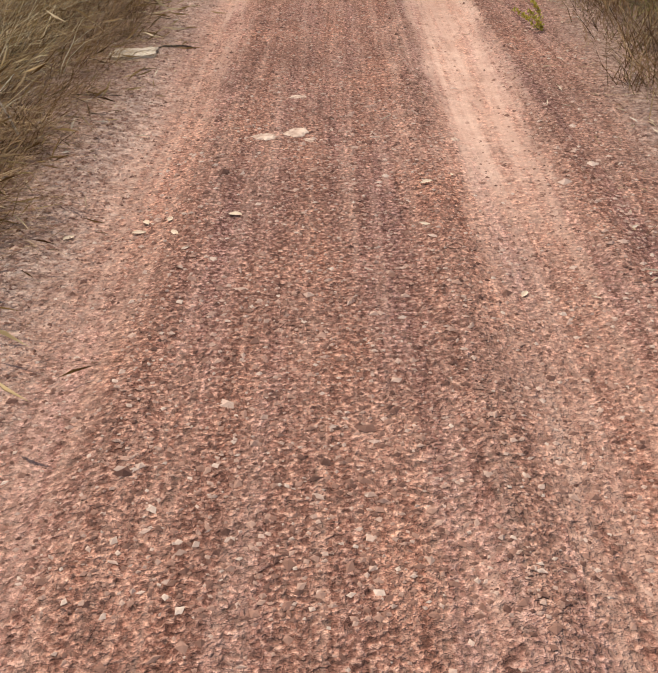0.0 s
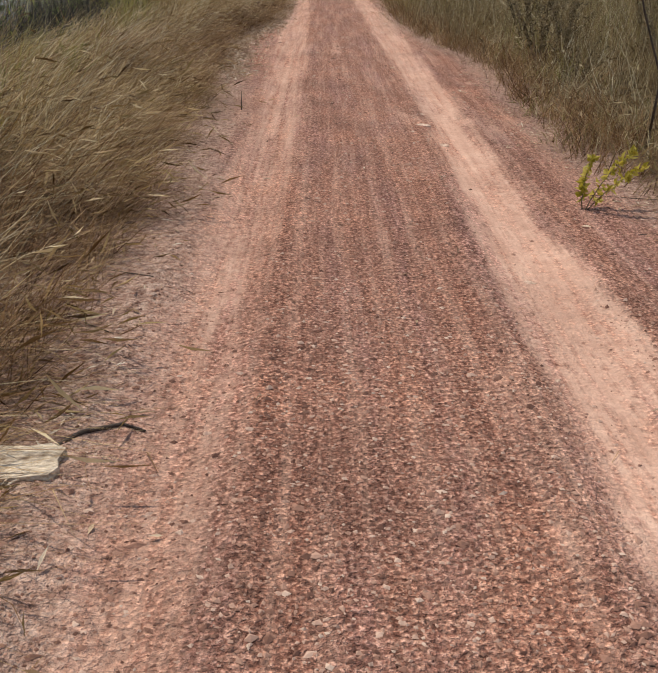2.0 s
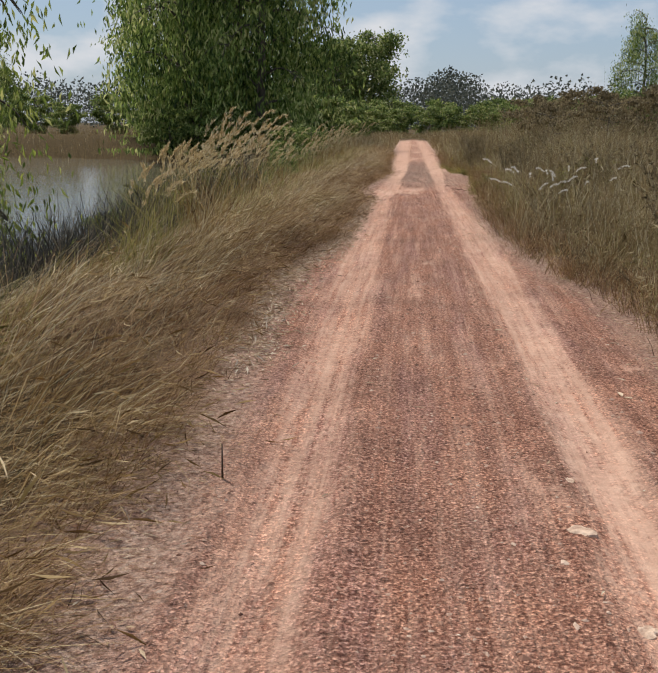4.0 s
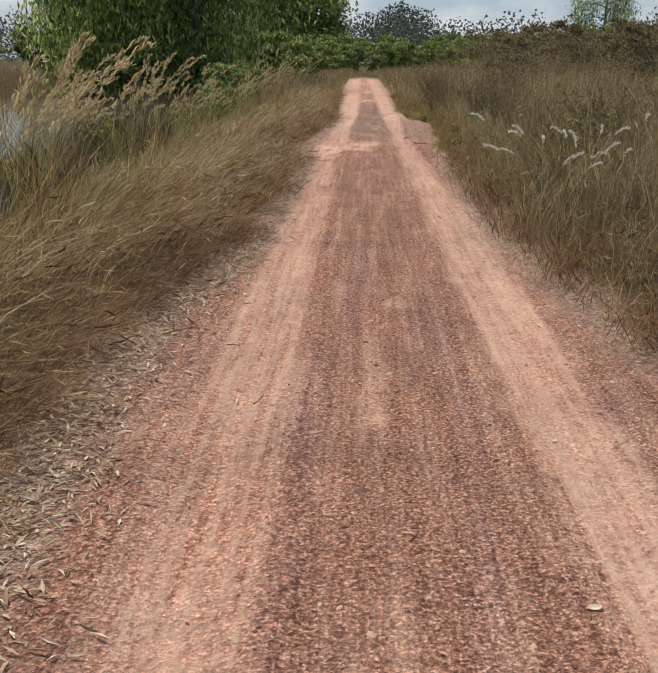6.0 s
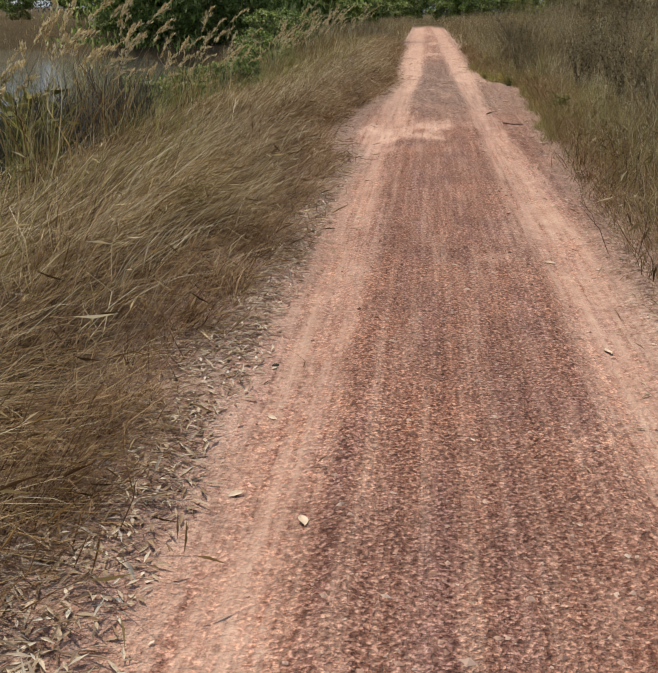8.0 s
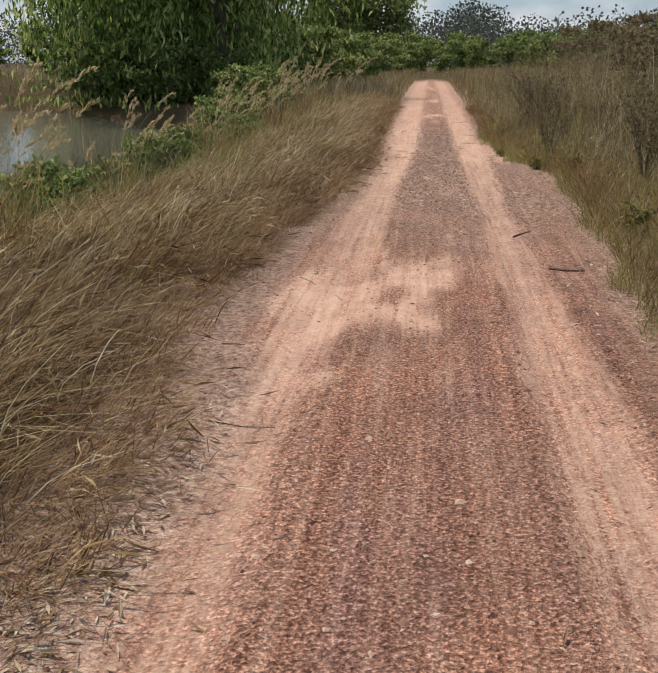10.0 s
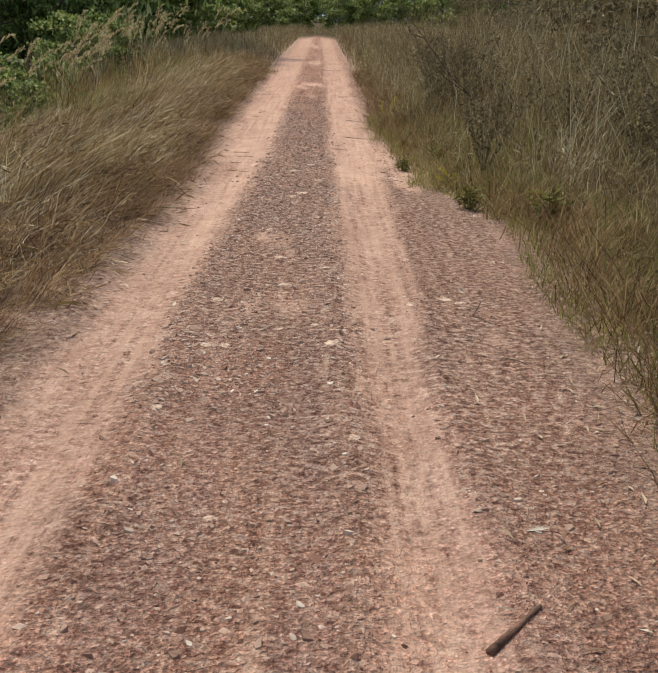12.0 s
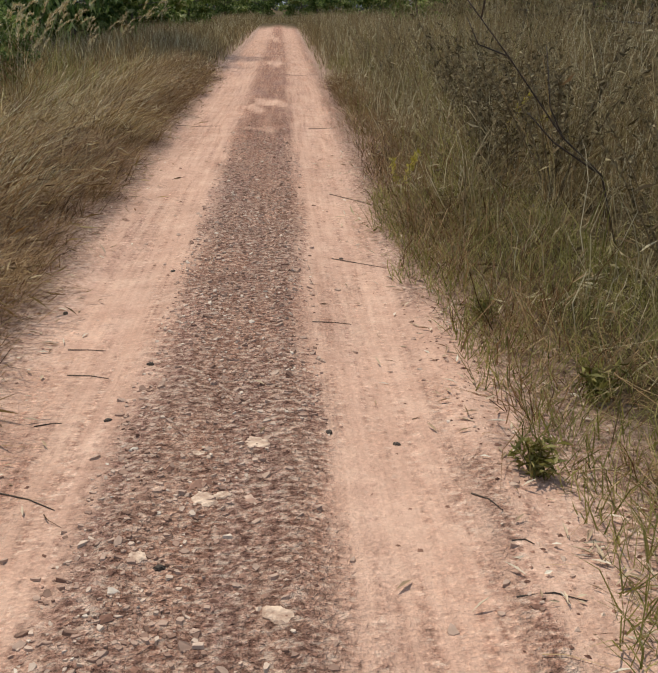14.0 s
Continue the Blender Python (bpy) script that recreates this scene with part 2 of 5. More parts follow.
EUCALYPT = island_mat("drooping_green_leaves", ((0.0, (0.05, 0.09, 0.024)), (0.4, (0.19, 0.28, 0.070)), (0.75, (0.41, 0.50, 0.14)), (1.0, (0.66, 0.67, 0.30))), 0.5, 0.55, 3, 0.1, 0.8, 0.35)
BUSHLEAF = island_mat("bush_leaves", ((0.0, (0.07, 0.115, 0.03)), (0.45, (0.17, 0.235, 0.062)), (0.85, (0.36, 0.41, 0.13)), (1.0, (0.56, 0.56, 0.28))), 0.55, 0.45, 3, 0.1, 0.4, 0.35)
YOUNGLEAF = island_mat("young_hanging_leaves", ((0.0, (0.09, 0.13, 0.025)), (0.4, (0.22, 0.29, 0.06)), (0.8, (0.42, 0.47, 0.11)), (1.0, (0.62, 0.62, 0.24))), 0.45, 0.5, 3, 0.1, 0.5, 0.8)
FARLEAF = island_mat("distant_leaves", ((0.0, (0.055, 0.065, 0.055)), (0.5, (0.09, 0.105, 0.085)), (1.0, (0.16, 0.17, 0.13))), 0.7, 0.3, 3, 0.1, 0.3, 0.05)
DRYLEAF = island_mat("dry_bush_leaves", ((0.0, (0.09, 0.070, 0.036)), (0.5, (0.24, 0.185, 0.10)), (1.0, (0.42, 0.35, 0.20))), 0.7, 0.35, 3, 0.1, 0.4, 0.5)
YELLOW = island_mat("yellow_green_leaves", ((0.0, (0.34, 0.30, 0.03)), (0.5, (0.62, 0.52, 0.08)), (1.0, (0.80, 0.70, 0.20))), 0.5, 0.4, 20, 0.15)
PLUME = island_mat("cream_seed_heads", ((0.0, (0.42, 0.31, 0.15)), (0.5, (0.64, 0.51, 0.28)), (1.0, (0.82, 0.73, 0.50))), 0.7, 0.45, 20, 0.1)
WHITEPLUME = island_mat("white_seed_heads", ((0.0, (0.66, 0.62, 0.54)), (1.0, (0.86, 0.84, 0.78))), 0.7, 0.4, 20, 0.1)
BARK = surface_mat("grey_brown_bark", (0.05, 0.04, 0.03), (0.18, 0.15, 0.115), 12, 0.9, 0.6, (1, 1, 0.25))
DARKWOOD = surface_mat("dark_dead_wood", (0.03, 0.02, 0.015), (0.10, 0.07, 0.05), 60, 0.85, 0.5, (1, 1, 1))
STEMWOOD = surface_mat("brown_weed_stem", (0.08, 0.055, 0.03), (0.22, 0.16, 0.09), 40, 0.8, 0.3)
BROWNSTICK = surface_mat("brown_stick_bark", (0.07, 0.035, 0.022), (0.24, 0.125, 0.08), 60, 0.85, 0.5)
PALEWOOD = surface_mat("weathered_pale_wood", (0.15, 0.10, 0.06), (0.82, 0.71, 0.55), 70, 0.95, 0.7, (0.6, 1.2, 1))
PALEROCK = surface_mat("pale_pink_rock", (0.30, 0.18, 0.125), (0.78, 0.59, 0.45), 55, 0.9, 0.6)


# ---- building blocks ----
def value_noise(x, y, seed=0):
    """Smooth noise from 0 to 1 on arrays."""
    xi, yi = np.floor(x).astype(np.int64), np.floor(y).astype(np.int64)
    xf, yf = x - xi, y - yi
    u, v = xf * xf * (3 - 2 * xf), yf * yf * (3 - 2 * yf)

    def h(a, c):
        n = (a * 374761393 + c * 668265263 + seed * 144665) & 0x7FFFFFFF
        n = ((n ^ (n >> 13)) * 1274126177) & 0x7FFFFFFF
        return ((n ^ (n >> 16)) & 0xFFFF) / 65535.0
    a = h(xi, yi) * (1 - u) + h(xi + 1, yi) * u
    c = h(xi, yi + 1) * (1 - u) + h(xi + 1, yi + 1) * u
    return a * (1 - v) + c * v


def fractal(x, y, seed=0, octaves=3):
    s, amp, tot = 0, 1.0, 0
    for k in range(octaves):
        s, tot = s + amp * value_noise(x * 2 ** k, y * 2 ** k, seed + k), tot + amp
        amp *= 0.5
    return s / tot


def smooth(a, c, x):
    t = np.clip((x - a) / (c - a), 0, 1)
    return t * t * (3 - 2 * t)


def mesh_data(name, verts, faces, material, flat=True):
    """A mesh from arrays of vertices and of triangles or quads."""
    me = bpy.data.meshes.new(name)
    verts, faces = np.asarray(verts, np.float32), np.asarray(faces, np.int32)
    k = faces.shape[1]
    me.vertices.add(len(verts))
    me.vertices.foreach_set("co", verts.ravel())
    me.loops.add(faces.size)
    me.loops.foreach_set("vertex_index", faces.ravel())
    me.polygons.add(len(faces))
    me.polygons.foreach_set("loop_start", np.arange(0, faces.size, k, dtype=np.int32))
    me.polygons.foreach_set("use_smooth", np.full(len(faces), not flat))
    me.update(calc_edges=True)
    me.materials.append(material)
    return me


def part(name, data, parent=None, label=""):
    ob = new(name, data)
    ob.parent = parent
    return tagged(ob, label)


def thing(name, label, category, group="", at=None):
    return put_at(tagged(new(name), label, category, group), at)


def put_at(ob, at):
    if at is not None:
        ob.matrix_basis = at
    return ob


def stuff(name, data, label, category):
    return tagged(new(name, data), label, category, kind="stuff")


def joined(blocks):
    """Several (verts, faces) blocks as one."""
    vs, fs, n = [], [], 0
    for v, f in blocks:
        vs.append(v), fs.append(np.asarray(f) + n)
        n += len(v)
    return np.concatenate(vs), np.concatenate(fs)


def blade_arrays(base, height, lean_dir, lean, width, levels=(0, 0.38, 0.72, 1.0), droop=0.5, crook=0.06):
    """Tapered bent blades: arrays of roots, heights, lean directions (radians), leans (0 upright to 1 lying) and widths."""
    n, k = len(base), len(levels)
    turn = rng.uniform(0, 2 * np.pi, n)
    side = np.stack([np.cos(turn), np.sin(turn), np.zeros(n)], 1)
    way = np.stack([np.cos(lean_dir), np.sin(lean_dir), np.zeros(n)], 1)
    rows = []
    for i, s in enumerate(levels):
        out = lean * height * s ** 1.5
        up = height * (s * np.sqrt(np.clip(1 - 0.8 * lean ** 2, 0.05, 1)) - droop * lean * 0.5 * s ** 2.6)
        c = base + way * out[:, None]
        c[:, :2] += rng.normal(0, crook, (n, 2)) * (height * min(s * 2, 1))[:, None]
        c[:, 2] += np.maximum(up * rng.uniform(1 - 2 * crook, 1 + 2 * crook, n), 0.004)
        w = (width * (1 - 0.8 * s ** 1.5))[:, None] * side
        rows += [c] if i == k - 1 else [c - w, c + w]
    v = np.stack(rows, 1)
    m = v.shape[1]
    f = []
    for i in range(k - 2):
        f += [(2 * i, 2 * i + 1, 2 * i + 3), (2 * i, 2 * i + 3, 2 * i + 2)]
    f.append((m - 3, m - 2, m - 1))
    faces = (np.array(f)[None] + (np.arange(n) * m)[:, None, None]).reshape(-1, 3)
    return v.reshape(-1, 3), faces


def leaf_arrays(pos, length, width, direction, fold=0.15, lying=False):
    """Pointed leaves of two triangles, along the given directions."""
    n = len(pos)
    d = direction / np.linalg.norm(direction, axis=1, keepdims=True)
    r = rng.normal(size=(n, 3)) * (0.2 if lying else 1.0) + ((0, 0, 1.0) if lying else (0, 0, 0))
    s = np.cross(d, r)
    s /= np.linalg.norm(s, axis=1, keepdims=True) + 1e-9
    up = np.cross(s, d)
    L_, W = length[:, None], width[:, None]
    v = np.stack([pos, pos + d * L_ * 0.45 - s * W + up * L_ * fold, pos + d * L_, pos + d * L_ * 0.45 + s * W + up * L_ * fold], 1)
    f = (np.array([(0, 1, 2), (0, 2, 3)])[None] + (np.arange(n) * 4)[:, None, None]).reshape(-1, 3)
    return v.reshape(-1, 3), f


def stone_arrays(pos, size, flatness=0.6):
    """Small angular stones, half sunk in the ground."""
    n = len(pos)
    t = np.array([(1, 0, 0), (0.2, 0.9, 0.1), (-0.9, 0.25, 0), (-0.2, -0.95, 0.05), (0.1, 0.05, 1.0), (0, 0, -0.8)])
    v = t[None] * (1 + rng.uniform(-0.35, 0.35, (n, 6, 3)))
    a = rng.uniform(0, 2 * np.pi, n)
    c, s = np.cos(a)[:, None], np.sin(a)[:, None]
    sx, sy = size * rng.uniform(0.7, 1.35, n), size * rng.uniform(0.6, 1.0, n)
    x, y = v[..., 0] * sx[:, None], v[..., 1] * sy[:, None]
    v = np.stack([x * c - y * s, x * s + y * c, v[..., 2] * (size * flatness)[:, None]], 2) + pos[:, None]
    f = np.array([(0, 1, 4), (1, 2, 4), (2, 3, 4), (3, 0, 4), (1, 0, 5), (2, 1, 5), (3, 2, 5), (0, 3, 5)])
    return v.reshape(-1, 3), (f[None] + (np.arange(n) * 6)[:, None, None]).reshape(-1, 3)


def chip_arrays(pos, size, flatness):
    """Flat broken chips with six uneven sides, tipped a little."""
    n = len(pos)
    t = np.linspace(0, 2 * np.pi, 6, endpoint=False)[None] + rng.uniform(-0.4, 0.4, (n, 6))
    r = rng.uniform(0.55, 1.25, (n, 6)) * size[:, None]
    a = rng.uniform(0, 2 * np.pi, n)
    x, y = np.cos(t) * r, np.sin(t) * r * rng.uniform(0.45, 0.9, n)[:, None]
    X, Y = x * np.cos(a)[:, None] - y * np.sin(a)[:, None], x * np.sin(a)[:, None] + y * np.cos(a)[:, None]
    tip = rng.normal(0, 0.20, (n, 2))
    H = (size * flatness)[:, None] * rng.uniform(0.5, 1.3, (n, 6))
    low = np.stack([X * 1.05, Y * 1.05, np.full((n, 6), -0.004)], 2)
    top = np.stack([X * 0.86, Y * 0.86, H + X * tip[:, :1] + Y * tip[:, 1:]], 2)
    v = np.concatenate([low, top], 1) + pos[:, None]
    f = []
    for i in range(6):
        j = (i + 1) % 6
        f += [(i, j, 6 + j), (i, 6 + j, 6 + i)]
    f += [(6, 7, 8), (6, 8, 9), (6, 9, 10), (6, 10, 11)]
    return v.reshape(-1, 3), (np.array(f)[None] + (np.arange(n) * 12)[:, None, None]).reshape(-1, 3)


def tube_arrays(points, radii, sides=7):
    """A tapered round rod along a line of points."""
    p, r = np.asarray(points, float), np.asarray(radii, float)
    k = len(p)
    d = np.gradient(p, axis=0)
    d /= np.linalg.norm(d, axis=1, keepdims=True) + 1e-9
    ref = np.array([0.31, 0.95, 0.07])
    a = np.cross(d, ref)
    a /= np.linalg.norm(a, axis=1, keepdims=True) + 1e-9
    b = np.cross(d, a)
    t = np.linspace(0, 2 * np.pi, sides, endpoint=False)
    ring = np.cos(t)[None, :, None] * a[:, None] + np.sin(t)[None, :, None] * b[:, None]
    v = (p[:, None] + ring * r[:, None, None]).reshape(-1, 3)
    f = []
    for i in range(k - 1):
        for j in range(sides):
            q, w = i * sides + j, i * sides + (j + 1) % sides
            f += [(q, w, w + sides), (q, w + sides, q + sides)]
    for j in range(1, sides - 1):
        f += [(0, j + 1, j), ((k - 1) * sides, (k - 1) * sides + j, (k - 1) * sides + j + 1)]
    return v, np.array(f)


# ---- the lie of the land ----
def left_track(y):
    return np.interp(y, (0, 5, 9, 12, 16, 20, 24, 27, 31, 36, 43, 60, 95), (-0.54, -0.55, -0.47, -0.50, -0.56, -0.56, -0.60, -0.49, -0.47, -0.43, -0.48, -0.52, -0.6))


def left_half(y):
    return np.interp(y, (0, 4, 9, 16, 24, 31, 36, 43, 95), (0.12, 0.13, 0.12, 0.17, 0.12, 0.15, 0.24, 0.24, 0.3))


def right_track(y):
    return np.interp(y, (0, 4, 11, 16, 20, 24, 30, 35, 38, 44, 60, 95), (0.58, 0.63, 0.71, 0.70, 0.69, 0.61, 0.57, 0.61, 0.62, 0.61, 0.6, 0.5))


def right_half(y):
    return np.interp(y, (0, 4, 11, 16, 22, 25, 30, 36, 95), (0.10, 0.15, 0.11, 0.17, 0.14, 0.11, 0.10, 0.18, 0.25))


def left_edge(y):
    return np.interp(y, (0, 4, 8, 12, 13.5, 15, 16, 17, 20, 24, 25.5, 28.5, 31, 34, 38, 45, 60, 95), (-1.05, -0.95, -1.02, -1.12, -1.22, -1.28, -1.2, -1.06, -0.92, -0.90, -1.15, -1.05, -0.80, -0.70, -0.88, -0.95, -1.0, -1.15))


def right_edge(y):
    return np.interp(y, (0, 4, 7, 9, 13, 14.2, 16, 18, 20.5, 24, 26, 28, 31.4, 32.6, 34, 36, 37, 38, 39.5, 43, 95), (1.3, 1.25, 1.5, 1.3, 1.45, 1.42, 1.1, 0.95, 0.95, 1.05, 1.15, 1.28, 1.42, 1.52, 1.10, 1.06, 0.98, 0.93, 0.96, 1.02, 1.1))


POND_LEVEL = -0.85


def land(x, y):
    """Height of the ground."""
    dl, dr = x - left_track(y), x - right_track(y)
    z = -0.022 * np.exp(-(dl / (left_half(y) * 1.1)) ** 2) - 0.022 * np.exp(-(dr / (right_half(y) * 1.1)) ** 2)
    z = z + 0.012 * np.exp(-((np.abs(dl) - left_half(y) * 1.7) / 0.06) ** 2) + 0.012 * np.exp(-((np.abs(dr) - right_half(y) * 1.7) / 0.06) ** 2)
    z = z + 0.05 * smooth(0.0, 0.5, left_edge(y) - x) + 0.06 * smooth(0.0, 0.6, x - right_edge(y))
    z = z + 0.010 * (fractal(x * 9, y * 7, 11) - 0.5) + 0.03 * (fractal(x * 1.1, y * 0.9, 3) - 0.5) * smooth(0.3, 1.4, np.abs(x))
    wob = 1.6 * (fractal(x * 0 + 2.2, y * 0.12, 5) - 0.5)
    bank = smooth(-2.5 + 0.5 * wob, -6.6 + 0.5 * wob, x)
    basin = bank * smooth(8, 17, y) * (1 - smooth(57, 65, y + 0.12 * x + 1.4 * np.maximum(x + 16, 0))) * (1 - smooth(58, 66, -x))
    z = z - 2.0 * basin - 0.35 * bank * (1 - basin)
    z = z + 0.7 * smooth(60, 66, y + 0.12 * x) * (1 - smooth(74, 84, y)) * smooth(9, 13, -x)
    z = z + 0.5 * smooth(3, 30, x) * fractal(x * 0.08, y * 0.08, 8) + 0.25 * (fractal(x * 0.25, y * 0.25, 9) - 0.5) * smooth(2.0, 5, np.abs(x))
    return z


def axis(fine_lo, fine_hi, step, lo, hi, grow=1.22):
    """Even steps in the middle, widening outwards."""
    a = list(np.arange(fine_lo, fine_hi + 1e-6, step))
    s = step
    while a[-1] < hi:
        s = min(s * grow, 120)
        a.append(a[-1] + s)
    s = step
    while a[0] > lo:
        s = min(s * grow, 120)
        a.insert(0, a[0] - s)
    return np.array(a)


def build_ground():
    xs, ys = axis(-1.5, 1.7, 0.04, -700, 700, 1.17), axis(1.0, 46.0, 0.07, -120, 1500, 1.07)
    X, Y = np.meshgrid(xs, ys)
    x, y = X.ravel(), Y.ravel()
    z = land(x, y)
    w, h = len(xs), len(ys)
    i = (np.arange(h - 1)[:, None] * w + np.arange(w - 1)[None]).ravel()
    me = mesh_data("ground", np.stack([x, y, z], 1), np.stack([i, i + 1, i + w + 1, i + w], 1), GROUND, flat=False)
    n1, n2 = fractal(x * 6, y * 2.5, 21), fractal(x * 2, y * 0.8, 22)
    ragged = 0.10 * (n1 - 0.5) + 0.12 * (n2 - 0.5)
    dl, dr = np.abs(x - left_track(y)) + ragged, np.abs(x - right_track(y)) + ragged
    dust = np.maximum(1 - smooth(left_half(y) * 0.75, left_half(y) * 1.5 + 0.03, dl), 1 - smooth(right_half(y) * 0.75, right_half(y) * 1.5 + 0.03, dr))
    worn = np.where(x < 0, np.interp(y, (0, 3, 4.5, 8, 16, 24, 30, 36, 44, 60, 90), (0.25, 0.30, 0.46, 0.48, 0.56, 0.64, 0.62, 1.0, 0.95, 0.7, 0.8)), np.interp(y, (0, 2.7, 3.8, 5, 8, 16, 24, 30, 36, 44, 60, 90), (0.22, 0.32, 0.75, 1.0, 0.85, 0.70, 0.68, 0.52, 1.0, 0.95, 0.7, 0.8)))
    dust *= (0.55 + 0.8 * n2) * worn
    for px, py, sx, sy in ((-0.45, 26.3, 0.40, 1.1), (-0.12, 26.7, 0.36, 0.6), (-0.02, 26.0, 0.16, 0.8), (0.05, 45.5, 0.30, 0.9), (0.1, 55.0, 0.3, 1.5), (0.05, 72.0, 0.3, 3.0), (-0.9, 34.9, 0.25, 0.8), (0.95, 35.8, 0.22, 0.9), (1.0, 34.5, 0.20, 0.6)):
        dust = np.maximum(dust, 0.92 * smooth(0.2, 0.95, np.exp(-((x - px) / sx) ** 2 - ((y - py) / sy) ** 2) + 1.5 * (n1 - 0.5) + 0.6 * (n2 - 0.5)))
    dust = np.clip(dust, 0, 1) * (y > -5)
    verge = np.maximum(smooth(-0.05, 0.22, (left_edge(y) + np.interp(y, (2, 5, 11, 13, 22, 25, 28, 31), (0.46, 0.42, 0.42, 0.36, 0.34, 0.44, 0.40, 0.26)) + ragged) - x), smooth(-0.1, 0.25, x - (right_edge(y) - 0.18 + ragged)))
    turf = np.maximum(smooth(0.0, 0.35, (left_edge(y) - 0.05 + ragged) - x), smooth(0.05, 0.45, x - (right_edge(y) + ragged)))
    turf = np.maximum(turf, smooth(90, 104, y + 40 * ragged + 6 * np.abs(x)))
    stony = 0.55 * smooth(26.5, 30.5, y + 12 * ragged) * (1 - 0.6 * smooth(37, 44, y)) * smooth(0.25, 0.6, 0.35 + n2 * 0.5)
    for name, val in (("dust", dust), ("verge", verge), ("turf", turf), ("stony", stony)):
        me.attributes.new(name, "FLOAT", "POINT").data.foreach_set("value", val.astype(np.float32))
    ob = tagged(new("ground", me), "red laterite gravel track with two pale dusty wheel ruts through dry grassland", "ground", kind="structure")
    return ob


build_ground()


def build_pond():
    xs, ys = np.linspace(-66, -4.0, 40), np.linspace(8, 78, 60)
    X, Y = np.meshgrid(xs, ys)
    w, h = len(xs), len(ys)
    i = (np.arange(h - 1)[:, None] * w + np.arange(w - 1)[None]).ravel()
    me = mesh_data("water", np.stack([X.ravel(), Y.ravel(), np.full(X.size, POND_LEVEL)], 1), np.stack([i, i + 1, i + w + 1, i + w], 1), WATER, flat=False)
    tagged(new("water", me), "still pond water reflecting the pale sky", "water", kind="structure")


build_pond()


# ---- gravel ----
def scatter(n, x0, x1, y0, y1):
    return rng.uniform(x0, x1, n), rng.uniform(y0, y1, n)


def on_land(x, y, lift=0.0):
    return np.stack([x, y, land(x, y) + lift], 1)


def build_gravel():
    x, y = scatter(82000, -1.15, 1.35, 1.2, 42)
    dl, dr = np.abs(x - left_track(y)) / left_half(y), np.abs(x - right_track(y)) / right_half(y)
    keep = np.where(np.minimum(dl, dr) < 1.25, 0.03, np.where((x > left_track(y)) & (x < right_track(y)), 0.85, 0.5))
    keep = keep * (0.5 + 0.9 * fractal(x * 7, y * 0.9, 31)) * (1 - 0.85 * np.exp(-((x + 0.1) / 0.36) ** 2 - ((y - 26.5) / 0.8) ** 2))
    ok = rng.uniform(size=len(x)) < keep
    x, y = x[ok], y[ok]
    size = 0.0056 * np.exp(rng.normal(0, 0.42, len(x)))
    xn, yn = scatter(42000, -1.0, 1.2, 1.5, 6.5)
    ok = rng.uniform(size=len(xn)) < np.interp(yn, (1.5, 4.5, 6.5), (0.9, 0.8, 0.1)) * np.where(np.abs(xn - right_track(yn)) < right_half(yn), np.interp(yn, (2.7, 3.8), (0.8, 0.1)), 0.9)
    x, y = np.concatenate([x, xn[ok]]), np.concatenate([y, yn[ok]])
    size = np.concatenate([size, 0.0052 * np.exp(rng.normal(0, 0.38, ok.sum()))])
    v, f = stone_arrays(on_land(x, y, 0.0004), size, 0.46)
    stuff("gravel", mesh_data("gravel", v, f, GRAVEL), "small reddish laterite gravel stones loose on the track", "gravel")
    x, y = scatter(84000, -0.75, 1.3, 27.5, 44)
    ok = (rng.uniform(size=len(x)) < np.exp(-((x - 0.1) / 0.42) ** 2) * np.interp(y, (27.5, 30.5, 36, 40, 44), (0.0, 0.62, 0.62, 0.3, 0.0)) * smooth(0.30, 0.62, fractal(x * 5, y * 1.6, 33)) + 0.02) & (np.abs(x - left_track(y)) > left_half(y)) & (np.abs(x - right_track(y)) > right_half(y))
    x, y = x[ok], y[ok]
    v, f = chip_arrays(on_land(x, y, 0.001), np.minimum(0.0074 * np.exp(rng.normal(0, 0.46, len(x))), 0.017), 0.24)
    stuff("stone_chips", mesh_data("stone_chips", v, f, CHIPS), "flat pale stone chips along the crown of the track", "stone chips")


build_gravel()


def build_loose_chips():
    """The larger loose chips on the crown, one by one."""
    r = np.random.default_rng(17)
    shapes = [mesh_data("stone_chip", *chip_arrays(np.zeros((1, 3)), np.array([0.0125]), 0.26), CHIPS) for _ in range(8)]
    for i in range(250):
        x, y = float(r.normal(0.1, 0.22)), float(r.uniform(29.5, 38.5))
        ob = tagged(new("stone_chip", shapes[i % 8]), "flat pale stone chip lying loose on the gravel crown", "stone chip", "loose chips")
        ob.matrix_basis = Matrix.LocRotScale((x, y, float(land(np.array([x]), np.array([y]))[0]) + 0.002), Euler((r.normal(0, 0.05), r.normal(0, 0.05), r.uniform(0, 6.28))), (r.uniform(0.7, 1.5),) * 3)


build_loose_chips()


# ---- grass ----
def tufts(n, x0, x1, y0, y1, blades, spread):
    """Roots of blades in tufts: their places, and for each blade its tuft's number and centre."""
    cx, cy = scatter(n, x0, x1, y0, y1)
    k = np.repeat(np.arange(n), blades)
    return cx[k] + rng.normal(0, spread, len(k)), cy[k] + rng.normal(0, spread, len(k)), k, cx[k], cy[k]


